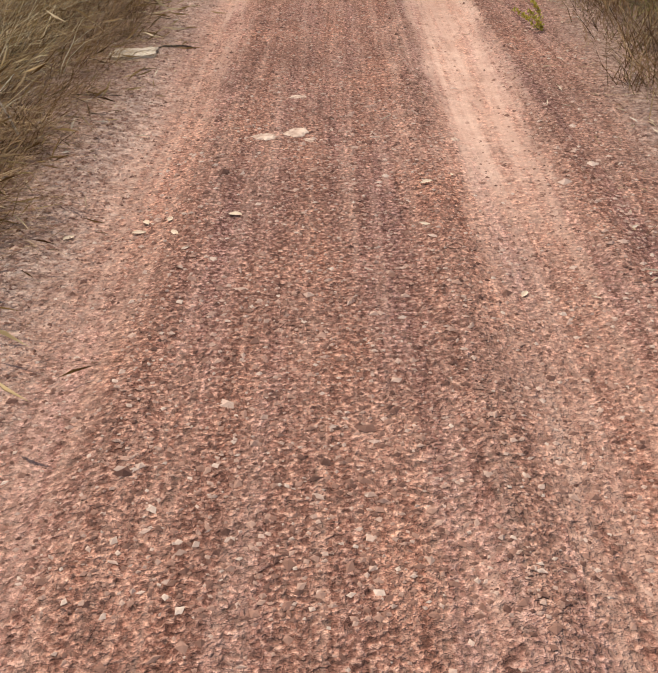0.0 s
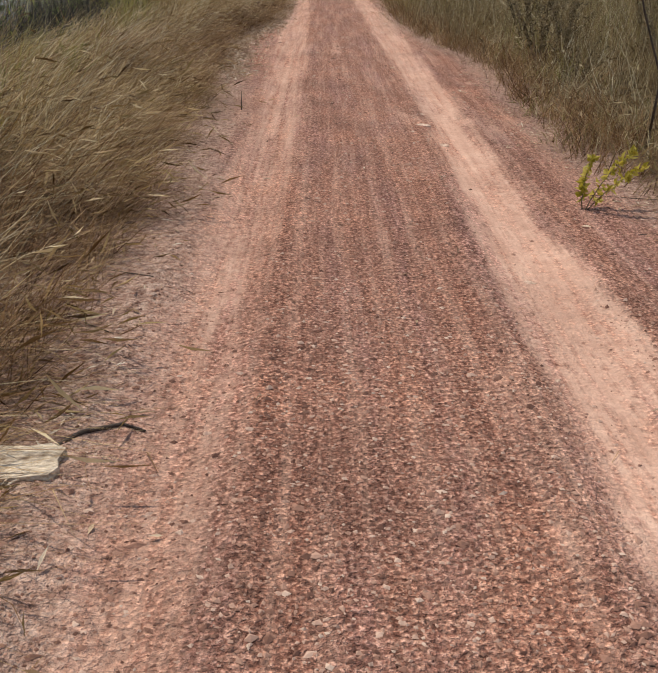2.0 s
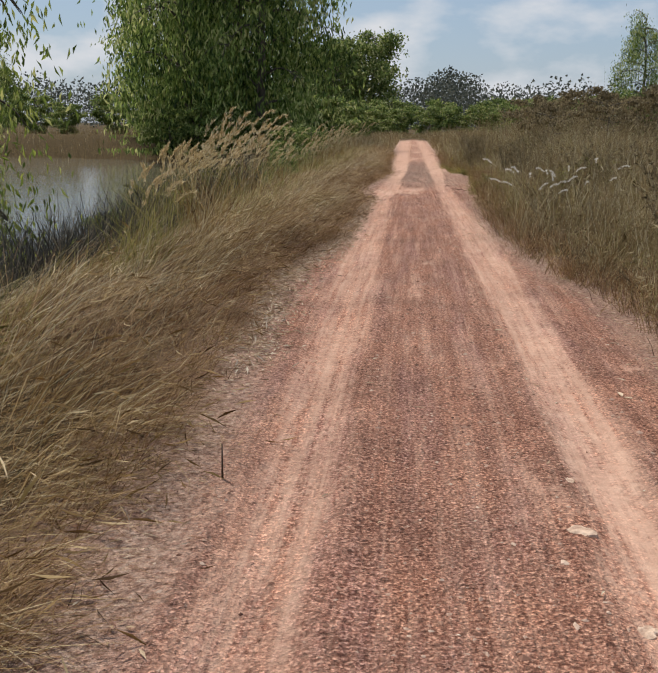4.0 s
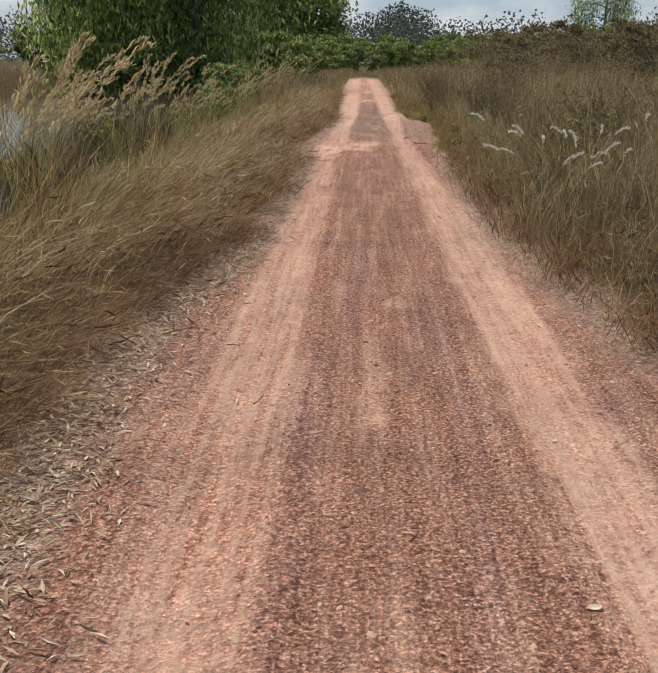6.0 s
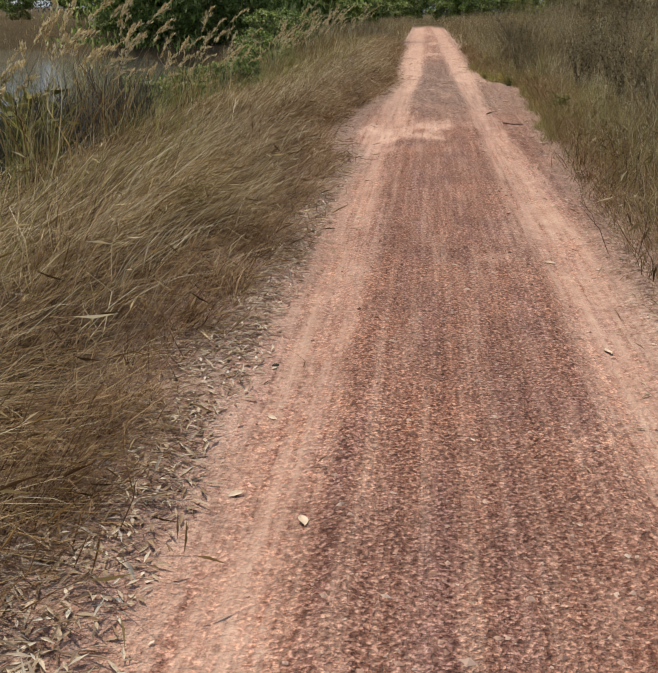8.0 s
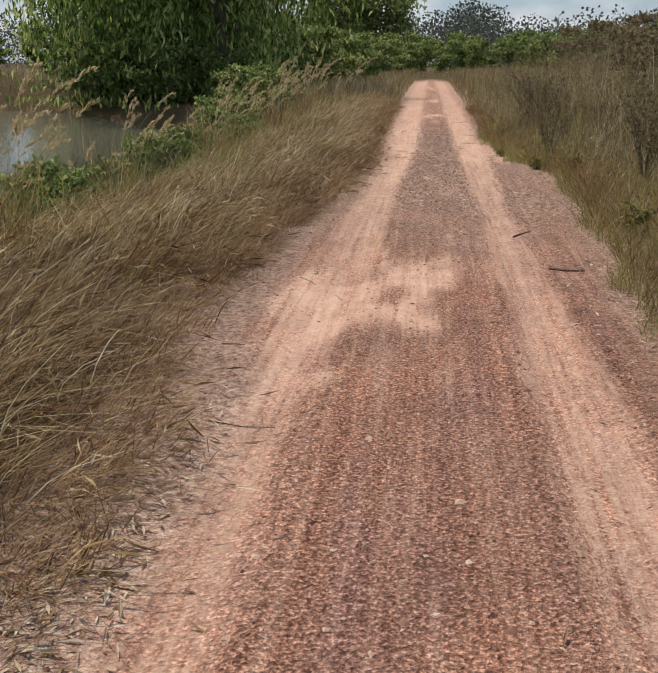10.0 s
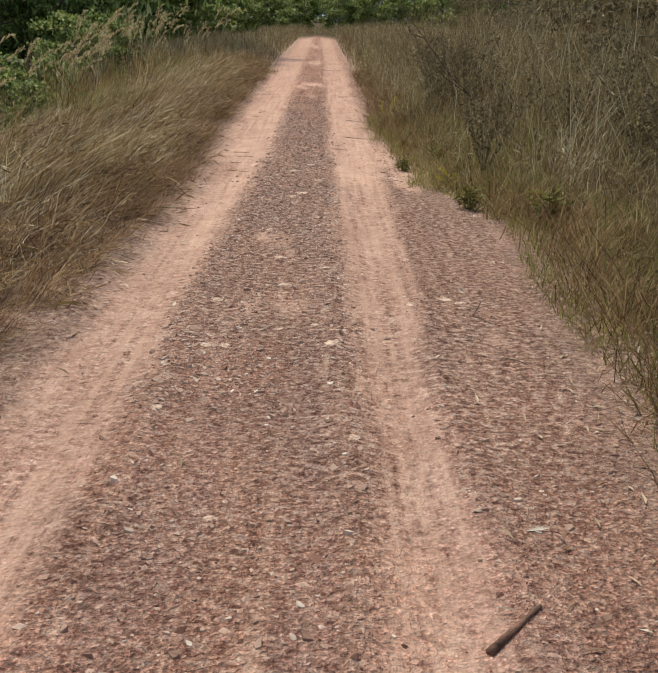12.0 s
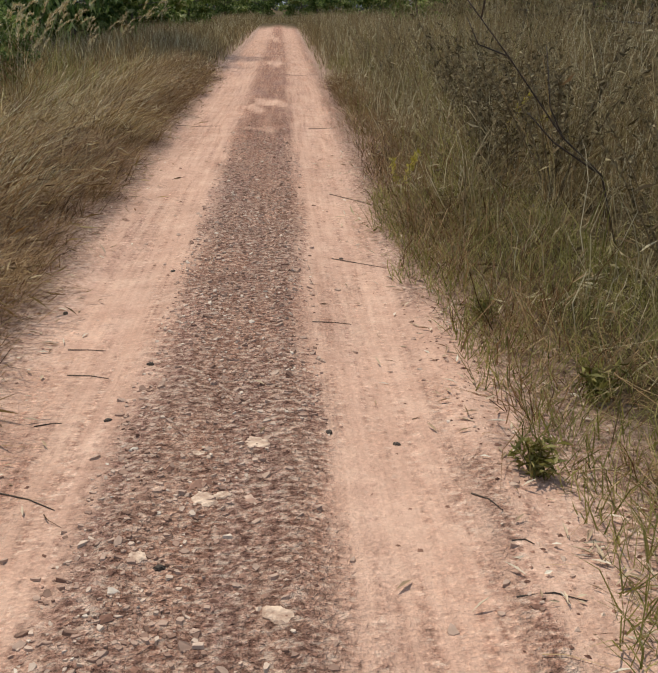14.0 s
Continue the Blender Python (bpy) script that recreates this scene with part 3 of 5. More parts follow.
def mound(d, y):
    """How high the bent grass lies, by the distance from its edge: a low swell that sinks again towards the pond."""
    return np.interp(d, (0, 0.2, 0.6, 1.0, 1.5, 2.6), (0.17, 0.36, 0.54, 0.52, 0.30, 0.20)) * np.interp(y, (0, 8, 15, 17, 22, 27, 30, 36, 42, 50), (1.1, 1.15, 0.9, 0.72, 0.72, 0.60, 0.64, 0.66, 0.8, 0.9))


def build_left_grass():
    m = 5600
    x, y, k, cx, cy = tufts(m, -4.2, -0.72, 1.5, 52, 25, 0.065)
    d = left_edge(cy) + 0.30 * (fractal(cx * 2.2, cy * 2.2, 41) - 0.5) - cx
    clumpy = fractal(cx * 1.5, cy * 1.5, 49)
    ok = (d > 0.0) & (rng.uniform(size=len(x)) < np.interp(d, (0, 1.5, 2.1, 3.2), (1, 0.95, 0.6, 0.25)) * smooth(0.20, 0.42, clumpy))
    x, y, k, d, clumpy, cx, cy = x[ok], y[ok], k[ok], d[ok], clumpy[ok], cx[ok], cy[ok]
    n = len(x)
    swell = 0.05 + 1.9 * fractal(cx * 1.6, cy * 1.6, 45)
    stand = rng.uniform(0.5, 1.4, m)[k]
    h = np.minimum(2.1 * mound(d, y) * swell * stand * rng.uniform(0.45, 1.2, n), 0.38 + 0.75 * d)
    lean = np.clip(rng.normal(0.95, 0.10, m)[k] + rng.normal(0, 0.09, n), 0.3, 1.1)
    comb = 0.45 + 4.2 * (fractal(cx * 1.1, cy * 1.1, 48) - 0.5)
    way = comb + rng.normal(0, 0.5, m)[k] + rng.normal(0, 0.40, n)
    rusty = fractal(cx * 0.9 + 7, cy * 0.6, 46) + np.interp(d, (0, 0.3, 0.9), (0.34, 0.14, -0.04)) + np.interp(y, (9, 13, 20, 25, 28, 31, 36), (-0.02, 0.08, 0.08, 0.22, 0.14, 0.03, 0.05)) + rng.normal(0, 0.07, m)[k]
    brown = rusty > 0.54
    wide = rng.uniform(0.0009, 0.0026, n) * np.interp(y, (0, 12, 50), (0.8, 1, 1.8))
    pick = rng.integers(0, n, 26000)
    u = rng.uniform(0.1, 1.0, len(pick))
    pos = on_land(x[pick], y[pick]) + np.column_stack([np.cos(way[pick]), np.sin(way[pick]), np.zeros(len(pick))]) * (lean[pick] * h[pick] * u ** 1.5)[:, None]
    pos[:, 2] += np.maximum(h[pick] * (u * np.sqrt(np.clip(1 - 0.8 * lean[pick] ** 2, 0.05, 1)) - 0.25 * lean[pick] * u ** 2.6), 0.01)
    p = len(pick)
    aim = np.column_stack([np.cos(way[pick]), np.sin(way[pick]), np.zeros(p)]) + rng.normal(0, 0.45, (p, 3))
    v, f = leaf_arrays(pos, rng.uniform(0.04, 0.13, p), rng.uniform(0.0008, 0.0024, p), aim, 0.08)
    stuff("grass_husks", mesh_data("grass_husks", v, f, STRAW), "broken dry leaves and husks caught in the bent grass", "grass")
    for name, mat, sel, label in (("dry_grass", STRAW, ~brown, "long straw-coloured dry grass bent over towards the track"), ("brown_grass", BROWN, brown, "matted brown dead grass under the taller straw")):
        v, f = blade_arrays(on_land(x[sel], y[sel]), h[sel] * (1.08 if mat is STRAW else 0.92), way[sel], lean[sel], wide[sel], crook=0.065)
        stuff(name, mesh_data(name, v, f, mat), label, "grass")
    m = 1300
    cy = rng.uniform(1.5, 50, m)
    cx = left_edge(cy) - 0.02 - np.abs(rng.normal(0, 0.20, m))
    k = np.repeat(np.arange(m), 26)
    n = len(k)
    x, y = cx[k] + rng.normal(0, 0.06, n), cy[k] + rng.normal(0, 0.07, n)
    v, f = blade_arrays(on_land(x, y, 0.01), rng.uniform(0.14, 0.42, m)[k] * rng.uniform(0.5, 1.2, n), rng.normal(0.3, 0.8, m)[k] + rng.normal(0, 0.5, n), np.clip(rng.normal(0.95, 0.12, n), 0.3, 1.1), rng.uniform(0.001, 0.0026, n), (0, 0.35, 0.7, 1.0), 0.75)
    stuff("edge_grass", mesh_data("edge_grass", v, f, BROWN), "flattened dark brown grass along the edge of the track", "grass")
    x, y = scatter(34000, -3.4, -0.70, 1.5, 50)
    d = left_edge(y) - x
    ok = (d > -0.03) & (fractal(x * 3, y * 3, 47) > 0.30)
    x, y, d = x[ok], y[ok], d[ok]
    n = len(x)
    v, f = blade_arrays(on_land(x, y), rng.uniform(0.15, 0.42, n), rng.normal(0.5, 1.0, n), np.clip(rng.normal(0.88, 0.14, n), 0.2, 1), rng.uniform(0.001, 0.0025, n), (0, 0.5, 1.0))
    stuff("thatch", mesh_data("thatch", v, f, BROWN), "matted brown thatch of dead grass on the ground", "grass")
    x, y = scatter(5200, -3.6, -0.85, 1.5, 48)
    d = left_edge(y) - x
    ok = d > 0.10
    x, y, d = x[ok], y[ok], d[ok]
    n = len(x)
    v, f = blade_arrays(on_land(x, y, 0.04), np.minimum(2.3 * mound(d, y), 0.3 + 0.8 * d) * rng.uniform(0.5, 1.15, n), 0.5 + 2.4 * (fractal(x * 0.8, y * 0.8, 48) - 0.5) + rng.normal(0, 0.4, n), np.clip(rng.normal(0.90, 0.12, n), 0.3, 1.05), rng.uniform(0.0011, 0.0026, n), (0, 0.25, 0.5, 0.75, 1.0), 0.5, 0.03)
    stuff("bleached_straw", mesh_data("bleached_straw", v, f, PALESTRAW), "single long bleached straws arching over the grass", "grass")
    x, y = scatter(15000, -4.6, -1.9, 4, 50)
    ok = (left_edge(y) - x > 0.9) & (fractal(x * 0.9, y * 0.6, 43) > 0.5)
    x, y = x[ok], y[ok]
    n = len(x)
    v, f = blade_arrays(on_land(x, y), rng.uniform(0.25, 0.7, n), rng.normal(0.4, 0.9, n), np.clip(rng.normal(0.7, 0.2, n), 0.1, 1), rng.uniform(0.0016, 0.0036, n))
    stuff("bank_grass", mesh_data("bank_grass", v, f, GREENGRASS), "yellow-green grass on the slope down to the pond", "grass")


def build_right_grass():
    x, y, k, cx, cy = tufts(4400, 0.8, 6.0, 4.0, 55, 24, 0.08)
    d = cx - right_edge(cy) - 0.10 - 0.35 * (fractal(cx * 2, cy * 2, 51) - 0.5)
    ok = (d > 0) & (rng.uniform(size=len(x)) < np.interp(d, (0, 0.5, 2, 5), (0.9, 1, 0.8, 0.55)))
    x, y, k, d = x[ok], y[ok], k[ok], d[ok]
    n = len(x)
    tall = np.interp(y, (4, 10, 16, 30, 36, 56), (0.75, 0.8, 0.95, 1.0, 1.25, 1.25)) * (0.35 + 1.25 * fractal(x * 0.9, y * 0.9, 53))
    h = np.interp(d, (0, 0.3, 0.9, 2.5, 5), (0.18, 0.46, 0.80, 1.2, 1.35)) * tall * rng.uniform(0.55, 1.3, 4400)[k] * rng.uniform(0.45, 1.25, n)
    h = np.minimum(h, 0.22 + 1.25 * d)
    lean = np.clip(rng.normal(0.66, 0.30, 4400)[k] + rng.normal(0, 0.28, n), 0.02, 1.08)
    way = 9.0 * fractal(x * 0.8, y * 0.8, 55) + rng.normal(0, 1.0, 4400)[k] + rng.normal(0, 0.9, n)
    h *= np.where((y > 25.5) & (y < 37.5), np.interp(d, (0, 0.5, 0.8, 1.3), (0.22, 0.28, 0.6, 1.0)), 1.0)
    green = rng.uniform(size=4400)[k] < np.interp(d, (0, 0.5, 1.2), (0.5, 0.24, 0.12))
    wide = rng.uniform(0.0009, 0.0030, n) * np.interp(y, (0, 15, 55), (0.9, 1, 1.7))
    pick = rng.integers(0, n, 36000)
    u = rng.uniform(0.2, 1.0, len(pick))
    hp, lp = h[pick], lean[pick]
    pos = on_land(x[pick], y[pick]) + np.column_stack([np.cos(way[pick]), np.sin(way[pick])] + [np.zeros(len(pick))]) * (lp * hp * u ** 1.5)[:, None]
    pos[:, 2] += np.maximum(hp * (u * np.sqrt(np.clip(1 - 0.8 * lp ** 2, 0.05, 1)) - 0.25 * lp * u ** 2.6), 0.01)
    m = len(pick)
    v, f = leaf_arrays(pos, rng.uniform(0.03, 0.12, m), rng.uniform(0.0012, 0.0045, m), rng.normal(0, 1, (m, 3)) + (0, 0, 0.1), 0.12)
    stuff("weed_leaves", mesh_data("weed_leaves", v, f, RUST), "small dry leaves and husks on the weed stems", "leaves")
    for name, mat, sel, label in (("tall_dry_grass", RUST, ~green, "tall rust-brown dry grass and weed stems standing beside the track"), ("low_green_grass", GREENGRASS, green, "olive-green grass tufts at the edge of the track")):
        v, f = blade_arrays(on_land(x[sel], y[sel]), h[sel] * (1.0 if mat is RUST else 0.8), way[sel], lean[sel], wide[sel])
        stuff(name, mesh_data(name, v, f, mat), label, "grass")
    m = 900
    cy = rng.uniform(4, 50, m)
    cx = right_edge(cy) + 0.02 + np.abs(rng.normal(0, 0.32, m))
    k = np.repeat(np.arange(m), 26)
    n = len(k)
    x, y = cx[k] + rng.normal(0, 0.07, n), cy[k] + rng.normal(0, 0.07, n)
    v, f = blade_arrays(on_land(x, y, 0.01), rng.uniform(0.15, 0.55, m)[k] * rng.uniform(0.5, 1.2, n), rng.uniform(0, 6.28, m)[k] + rng.normal(0, 0.8, n), np.clip(rng.normal(0.8, 0.2, n), 0.2, 1.1), rng.uniform(0.001, 0.0028, n), (0, 0.35, 0.7, 1.0), 0.7)
    stuff("edge_grass", mesh_data("edge_grass_right", v, f, BROWN), "flattened brown grass at the foot of the weeds", "grass")
    x, y = scatter(29000, 0.8, 3.6, 4.0, 52)
    d = x - right_edge(y)
    ok = (d > 0.0) & (fractal(x * 3, y * 3, 57) > 0.30)
    x, y = x[ok], y[ok]
    n = len(x)
    v, f = blade_arrays(on_land(x, y), rng.uniform(0.12, 0.38, n), rng.uniform(0, 6.28, n), np.clip(rng.normal(0.75, 0.2, n), 0.1, 1), rng.uniform(0.001, 0.0025, n), (0, 0.5, 1.0))
    stuff("thatch", mesh_data("thatch_right", v, f, RUST), "low matted dry grass at the foot of the weeds", "grass")
    x, y = scatter(34000, 0.7, 2.4, 25.5, 39)
    d = x - right_edge(y) + 0.08 + 0.3 * (fractal(x * 3, y * 3, 58) - 0.5)
    ok = (d > 0) & (d < 1.0)
    x, y = x[ok], y[ok]
    n = len(x)
    v, f = blade_arrays(on_land(x, y), rng.uniform(0.06, 0.22, n), rng.uniform(0, 6.28, n), np.clip(rng.normal(0.6, 0.2, n), 0.1, 1), rng.uniform(0.001, 0.003, n), (0, 0.5, 1.0))
    stuff("turf_grass", mesh_data("turf_grass", v, f, GREENGRASS), "short yellowish-green turf at the foot of the weeds", "grass")
    x, y = scatter(2000, 1.0, 4.5, 5, 48)
    d = x - right_edge(y)
    ok = d > 0.25
    x, y, d = x[ok], y[ok], d[ok]
    n = len(x)
    v, f = blade_arrays(on_land(x, y, 0.02), np.interp(d, (0, 1.0, 2.5), (0.4, 0.9, 1.35)) * rng.uniform(0.6, 1.15, n), rng.uniform(0, 6.28, n), np.clip(rng.normal(0.35, 0.22, n), 0.02, 0.95), rng.uniform(0.0014, 0.0026, n), (0, 0.25, 0.5, 0.75, 1.0), 0.45)
    stuff("bleached_straw", mesh_data("bleached_straw_right", v, f, PALESTRAW), "single bleached stems standing among the brown weeds", "grass")


def build_far_grass():
    blocks = []
    for x0, x1, y0, y1, n, h0 in ((-6.5, -1.0, 49, 108, 22000, 0.75), (1.0, 14, 53, 108, 29000, 1.15), (5.2, 16, 8, 54, 28000, 1.1), (-7.5, -4.2, 6, 60, 15000, 0.6), (-14, 14, 105, 119, 12000, 0.8), (-44, -9, 62, 84, 9000, 0.7), (16, 30, 8, 60, 9000, 1.1), (14, 34, 60, 110, 9000, 1.1)):
        x, y = scatter(n, x0, x1, y0, y1)
        ok = ((x < left_edge(y)) | (x > right_edge(y)) | (y > 104)) & (land(x, y) > POND_LEVEL - 0.1)
        x, y = x[ok], y[ok]
        k = len(x)
        h = h0 * (0.4 + 1.0 * fractal(x * 0.7, y * 0.7, 61)) * rng.uniform(0.5, 1.2, k)
        edge = np.minimum(np.abs(x - left_edge(y)), np.abs(x - right_edge(y)))
        h *= np.where(y < 104, np.interp(edge, (0, 0.6, 1.6), (0.3, 0.75, 1)), 1)
        blocks.append(blade_arrays(on_land(x, y), h, rng.uniform(0, 2 * np.pi, k), np.clip(rng.normal(0.4, 0.2, k), 0, 0.9), rng.uniform(0.004, 0.010, k), (0, 0.5, 1.0)))
    v, f = joined(blocks)
    stuff("meadow_grass", mesh_data("meadow_grass", v, f, RUST), "wide stretch of dry brown meadow grass", "grass")


def build_reeds():
    x, y = scatter(13000, -6.3, -3.7, 9, 40)
    ok = fractal(x * 0.9, y * 0.9, 66) > 0.42
    xn, yn = scatter(14000, -5.0, -3.1, 12.0, 27)
    dense = fractal(xn * 1.2, yn * 0.8, 67) > 0.36
    x, y = np.concatenate([x[ok], xn[dense]]), np.concatenate([y[ok], yn[dense]])
    n = len(x)
    roots = on_land(x, y)
    roots[:, 2] = np.maximum(roots[:, 2], POND_LEVEL - 0.12)
    v, f = blade_arrays(roots, rng.uniform(0.4, 1.15, n), rng.uniform(0, 6.28, n), np.clip(rng.normal(0.45, 0.25, n), 0.05, 0.95), rng.uniform(0.003, 0.006, n))
    stuff("reeds", mesh_data("reeds", v, f, REED), "dark grey-brown dead reeds along the edge of the pond", "reeds")


build_reeds()
build_left_grass()
build_right_grass()
build_far_grass()


# ---- trees and bushes ----
def tree_parts(seed, height, spread, bare, leaves, leaf_len, leaf_wide, droop, leaf_mat, trunk_r, limbs=16):
    """Meshes of a trunk with limbs and of a crown of hanging leaves."""
    r = np.random.default_rng(seed)
    k = 9
    s = np.linspace(0, 1, k)
    bend = np.cumsum(r.normal(0, 0.02 * height, (k, 2)), 0) * s[:, None]
    trunk = np.column_stack([bend, s * height * 0.94])
    blocks = [tube_arrays(trunk, trunk_r * (1.15 - s) + 0.01, 9)]
    tips = []
    for i in range(limbs):
        q = bare + (0.98 - bare) * (i + r.uniform(0, 1)) / limbs
        a = i * 2.4 + r.uniform(-0.5, 0.5)
        p0 = np.array([np.interp(q, s, trunk[:, 0]), np.interp(q, s, trunk[:, 1]), q * height * 0.94])
        reach = spread * (1.0 - 0.55 * abs(q - 0.55) / 0.5) * r.uniform(0.55, 1.1)
        t = np.linspace(0, 1, 6)
        rise = height * r.uniform(0.02, 0.14)
        line = p0 + np.column_stack([np.cos(a) * reach * t, np.sin(a) * reach * t, rise * t - droop * reach * 0.55 * t ** 2.5])
        blocks.append(tube_arrays(line, trunk_r * 0.34 * (1.05 - t) + 0.008, 5))
        for j in range(5):
            u = r.uniform(0.35, 1.0)
            b0 = np.array([np.interp(u, t, line[:, c]) for c in range(3)])
            b = a + r.uniform(-1.3, 1.3)
            ln = reach * r.uniform(0.2, 0.45)
            tw = np.linspace(0, 1, 4)
            sub = b0 + np.column_stack([np.cos(b) * ln * tw, np.sin(b) * ln * tw, ln * (0.35 * tw - 1.1 * droop * tw ** 2)])
            blocks.append(tube_arrays(sub, trunk_r * 0.10 * (1.1 - tw) + 0.004, 4))
            tips += [sub[1], sub[2], sub[3], sub[3]]
    tips = np.array(tips)
    pick = r.integers(0, len(tips), leaves)
    hang = r.exponential(0.10 * height * droop + 0.02 * height, leaves)
    pos = tips[pick] + r.normal(0, 0.045 * height * (1.2 - 0.6 * droop), (leaves, 3)) * (1, 1, 0.7)
    pos[:, 2] -= hang * droop
    pos[:, 2] = np.maximum(pos[:, 2], 0.12)
    way = r.normal(0, 0.5, (leaves, 3)) + (0, 0, -1.6 * droop - 0.1)
    crown = leaf_arrays(pos, leaf_len * r.uniform(0.6, 1.3, leaves), leaf_wide * r.uniform(0.6, 1.3, leaves), way)
    v, f = joined(blocks)
    return mesh_data("trunk", v, f, BARK, flat=False), mesh_data("crown", *crown, leaf_mat)


def plant(name, parts, label, category, group=""):
    ob = tagged(new(name), label, category, group)
    part("trunk", parts[0], ob)
    part("crown", parts[1], ob)
    return ob


def spot(x, y, turn=0.0, size=1.0, sink=0.03, tall=1.0):
    z = float(land(np.array([x]), np.array([y]))[0]) - sink
    return Matrix.LocRotScale((x, y, z), Euler((0, 0, radians(turn))), (size, size, size * tall))


def copies(first, places):
    """The first thing moved to the first place, its copies to the others."""
    first.matrix_basis = spot(*places[0])
    for p in places[1:]:
        m = spot(*p)
        ob = copy_thing(first, Matrix.LocRotScale(m.to_translation(), m.to_quaternion(), None))
        ob.scale = m.to_scale()


def build_trees():
    tall_a = plant("eucalyptus_tree", tree_parts(1, 17, 4.2, 0.14, 13500, 0.34, 0.050, 0.9, EUCALYPT, 0.22, 26), "tall eucalyptus with drooping dark green foliage by the pond", "tree", "pond trees")
    copies(tall_a, [(-8.4, 61, 20, 1.08), (-12.6, 62.5, 130, 1.16), (-19, 104, 80, 1.2), (19.8, 97, 10, 0.66), (-47, 112, 60, 0.9)])
    tall_b = plant("eucalyptus_tree", tree_parts(2, 16, 4.6, 0.08, 13500, 0.34, 0.056, 0.8, EUCALYPT, 0.24, 26), "broad eucalyptus with dense hanging green foliage", "tree", "pond trees")
    copies(tall_b, [(-10.4, 65, 0, 1.25), (-13.8, 72, 90, 0.9), (-15.2, 69, 200, 0.8), (-54, 122, 160, 0.8)])
    rounded = plant("spreading_tree", tree_parts(3, 15, 6.0, 0.10, 10500, 0.50, 0.15, 0.35, BUSHLEAF, 0.28, 30), "rounded leafy tree at the far end of the track", "tree", "far trees")
    copies(rounded, [(-12.2, 165, 0, 0.98), (-6.8, 170, 70, 1.08), (-14.5, 172, 140, 0.95), (-60, 150, 30, 0.6), (-75, 165, 210, 0.6)])
    near = plant("eucalyptus_tree", tree_parts(4, 8.5, 1.45, 0.06, 9500, 0.125, 0.017, 0.9, YOUNGLEAF, 0.14, 26), "young eucalyptus with yellowish drooping leaves on the pond bank", "tree")
    near.matrix_basis = spot(-5.15, 16.6, 40)


def bush_parts(seed, height, spread, leaves, leaf_len, leaf_wide, mat):
    return tree_parts(seed, height, spread, 0.05, leaves, leaf_len, leaf_wide, 0.15, mat, 0.05, 16)


def build_bushes():
    g = plant("bush", bush_parts(11, 3.4, 2.3, 3700, 0.25, 0.082, BUSHLEAF), "dense light green bush behind the meadow", "bush", "far bushes")
    r = np.random.default_rng(5)
    places = [(x, y, float(r.uniform(0, 360)), s) for x, y, s in ((-6.2, 77, 1.05), (-8.6, 76, 1.2), (-7.4, 59, 0.62), (-9.6, 58.5, 0.7), (-11.6, 60, 0.75), (-13.6, 62, 0.8), (-6.0, 64, 0.6), (-4.4, 84, 0.8), (-7.5, 104, 1.25), (-9.5, 100, 1.0), (-4.5, 118, 1.1), (-1.5, 122, 1.0), (2, 128, 1.1), (5, 120, 1.0), (9, 126, 1.2), (13, 132, 1.3), (18, 120, 1.2), (-2.5, 140, 1.4), (4, 146, 1.4), (11, 150, 1.5), (20, 140, 1.4), (27, 130, 1.3), (35, 125, 1.4), (44, 128, 1.5), (-17.5, 73, 0.7), (-20.5, 75, 0.85), (-23, 72, 0.6), (-26, 74, 0.8), (-30, 73, 0.9), (-34.5, 76, 1.0), (-40, 74, 0.9), (-47, 78, 1.1), (7, 84, 0.85), (9.5, 82, 0.95), (12, 84, 1.0), (14.5, 82, 1.05), (17.5, 83, 1.1), (11, 95, 1.1), (15, 98, 1.15), (20.5, 86, 1.1), (-4.0, 30.5, 0.30), (-4.6, 33.5, 0.36), (-4.1, 36.2, 0.32), (-4.8, 39.2, 0.40), (-4.2, 42.0, 0.34), (-4.7, 45.0, 0.42), (-4.2, 48.5, 0.36), (-4.9, 28.0, 0.36), (-4.7, 24.2, 0.32), (-4.4, 21.2, 0.26), (-5.6, 38, 0.42), (-6.0, 43.5, 0.5), (-5.2, 50, 0.45), (-5.8, 32.5, 0.4))]
    copies(g, places)
    d = plant("dry_bush", bush_parts(12, 2.6, 1.9, 4200, 0.15, 0.035, DRYLEAF), "brown half-dead bush in the dry meadow", "bush", "dry bushes")
    copies(d, [(8.5, 52, 0, 1.0), (10.5, 49, 90, 1.1), (13, 55, 180, 1.1), (6.8, 60, 250, 1.0), (16, 50, 40, 1.2), (5.2, 46, 130, 0.75), (4.6, 41, 10, 0.72), (18.5, 46, 300, 1.2), (8.2, 74, 20, 1.2), (10.8, 72, 110, 1.35), (13.2, 75, 210, 1.25), (16.0, 73, 310, 1.4), (19.0, 76, 80, 1.3), (22.0, 72, 170, 1.3)])


build_trees()
build_bushes()


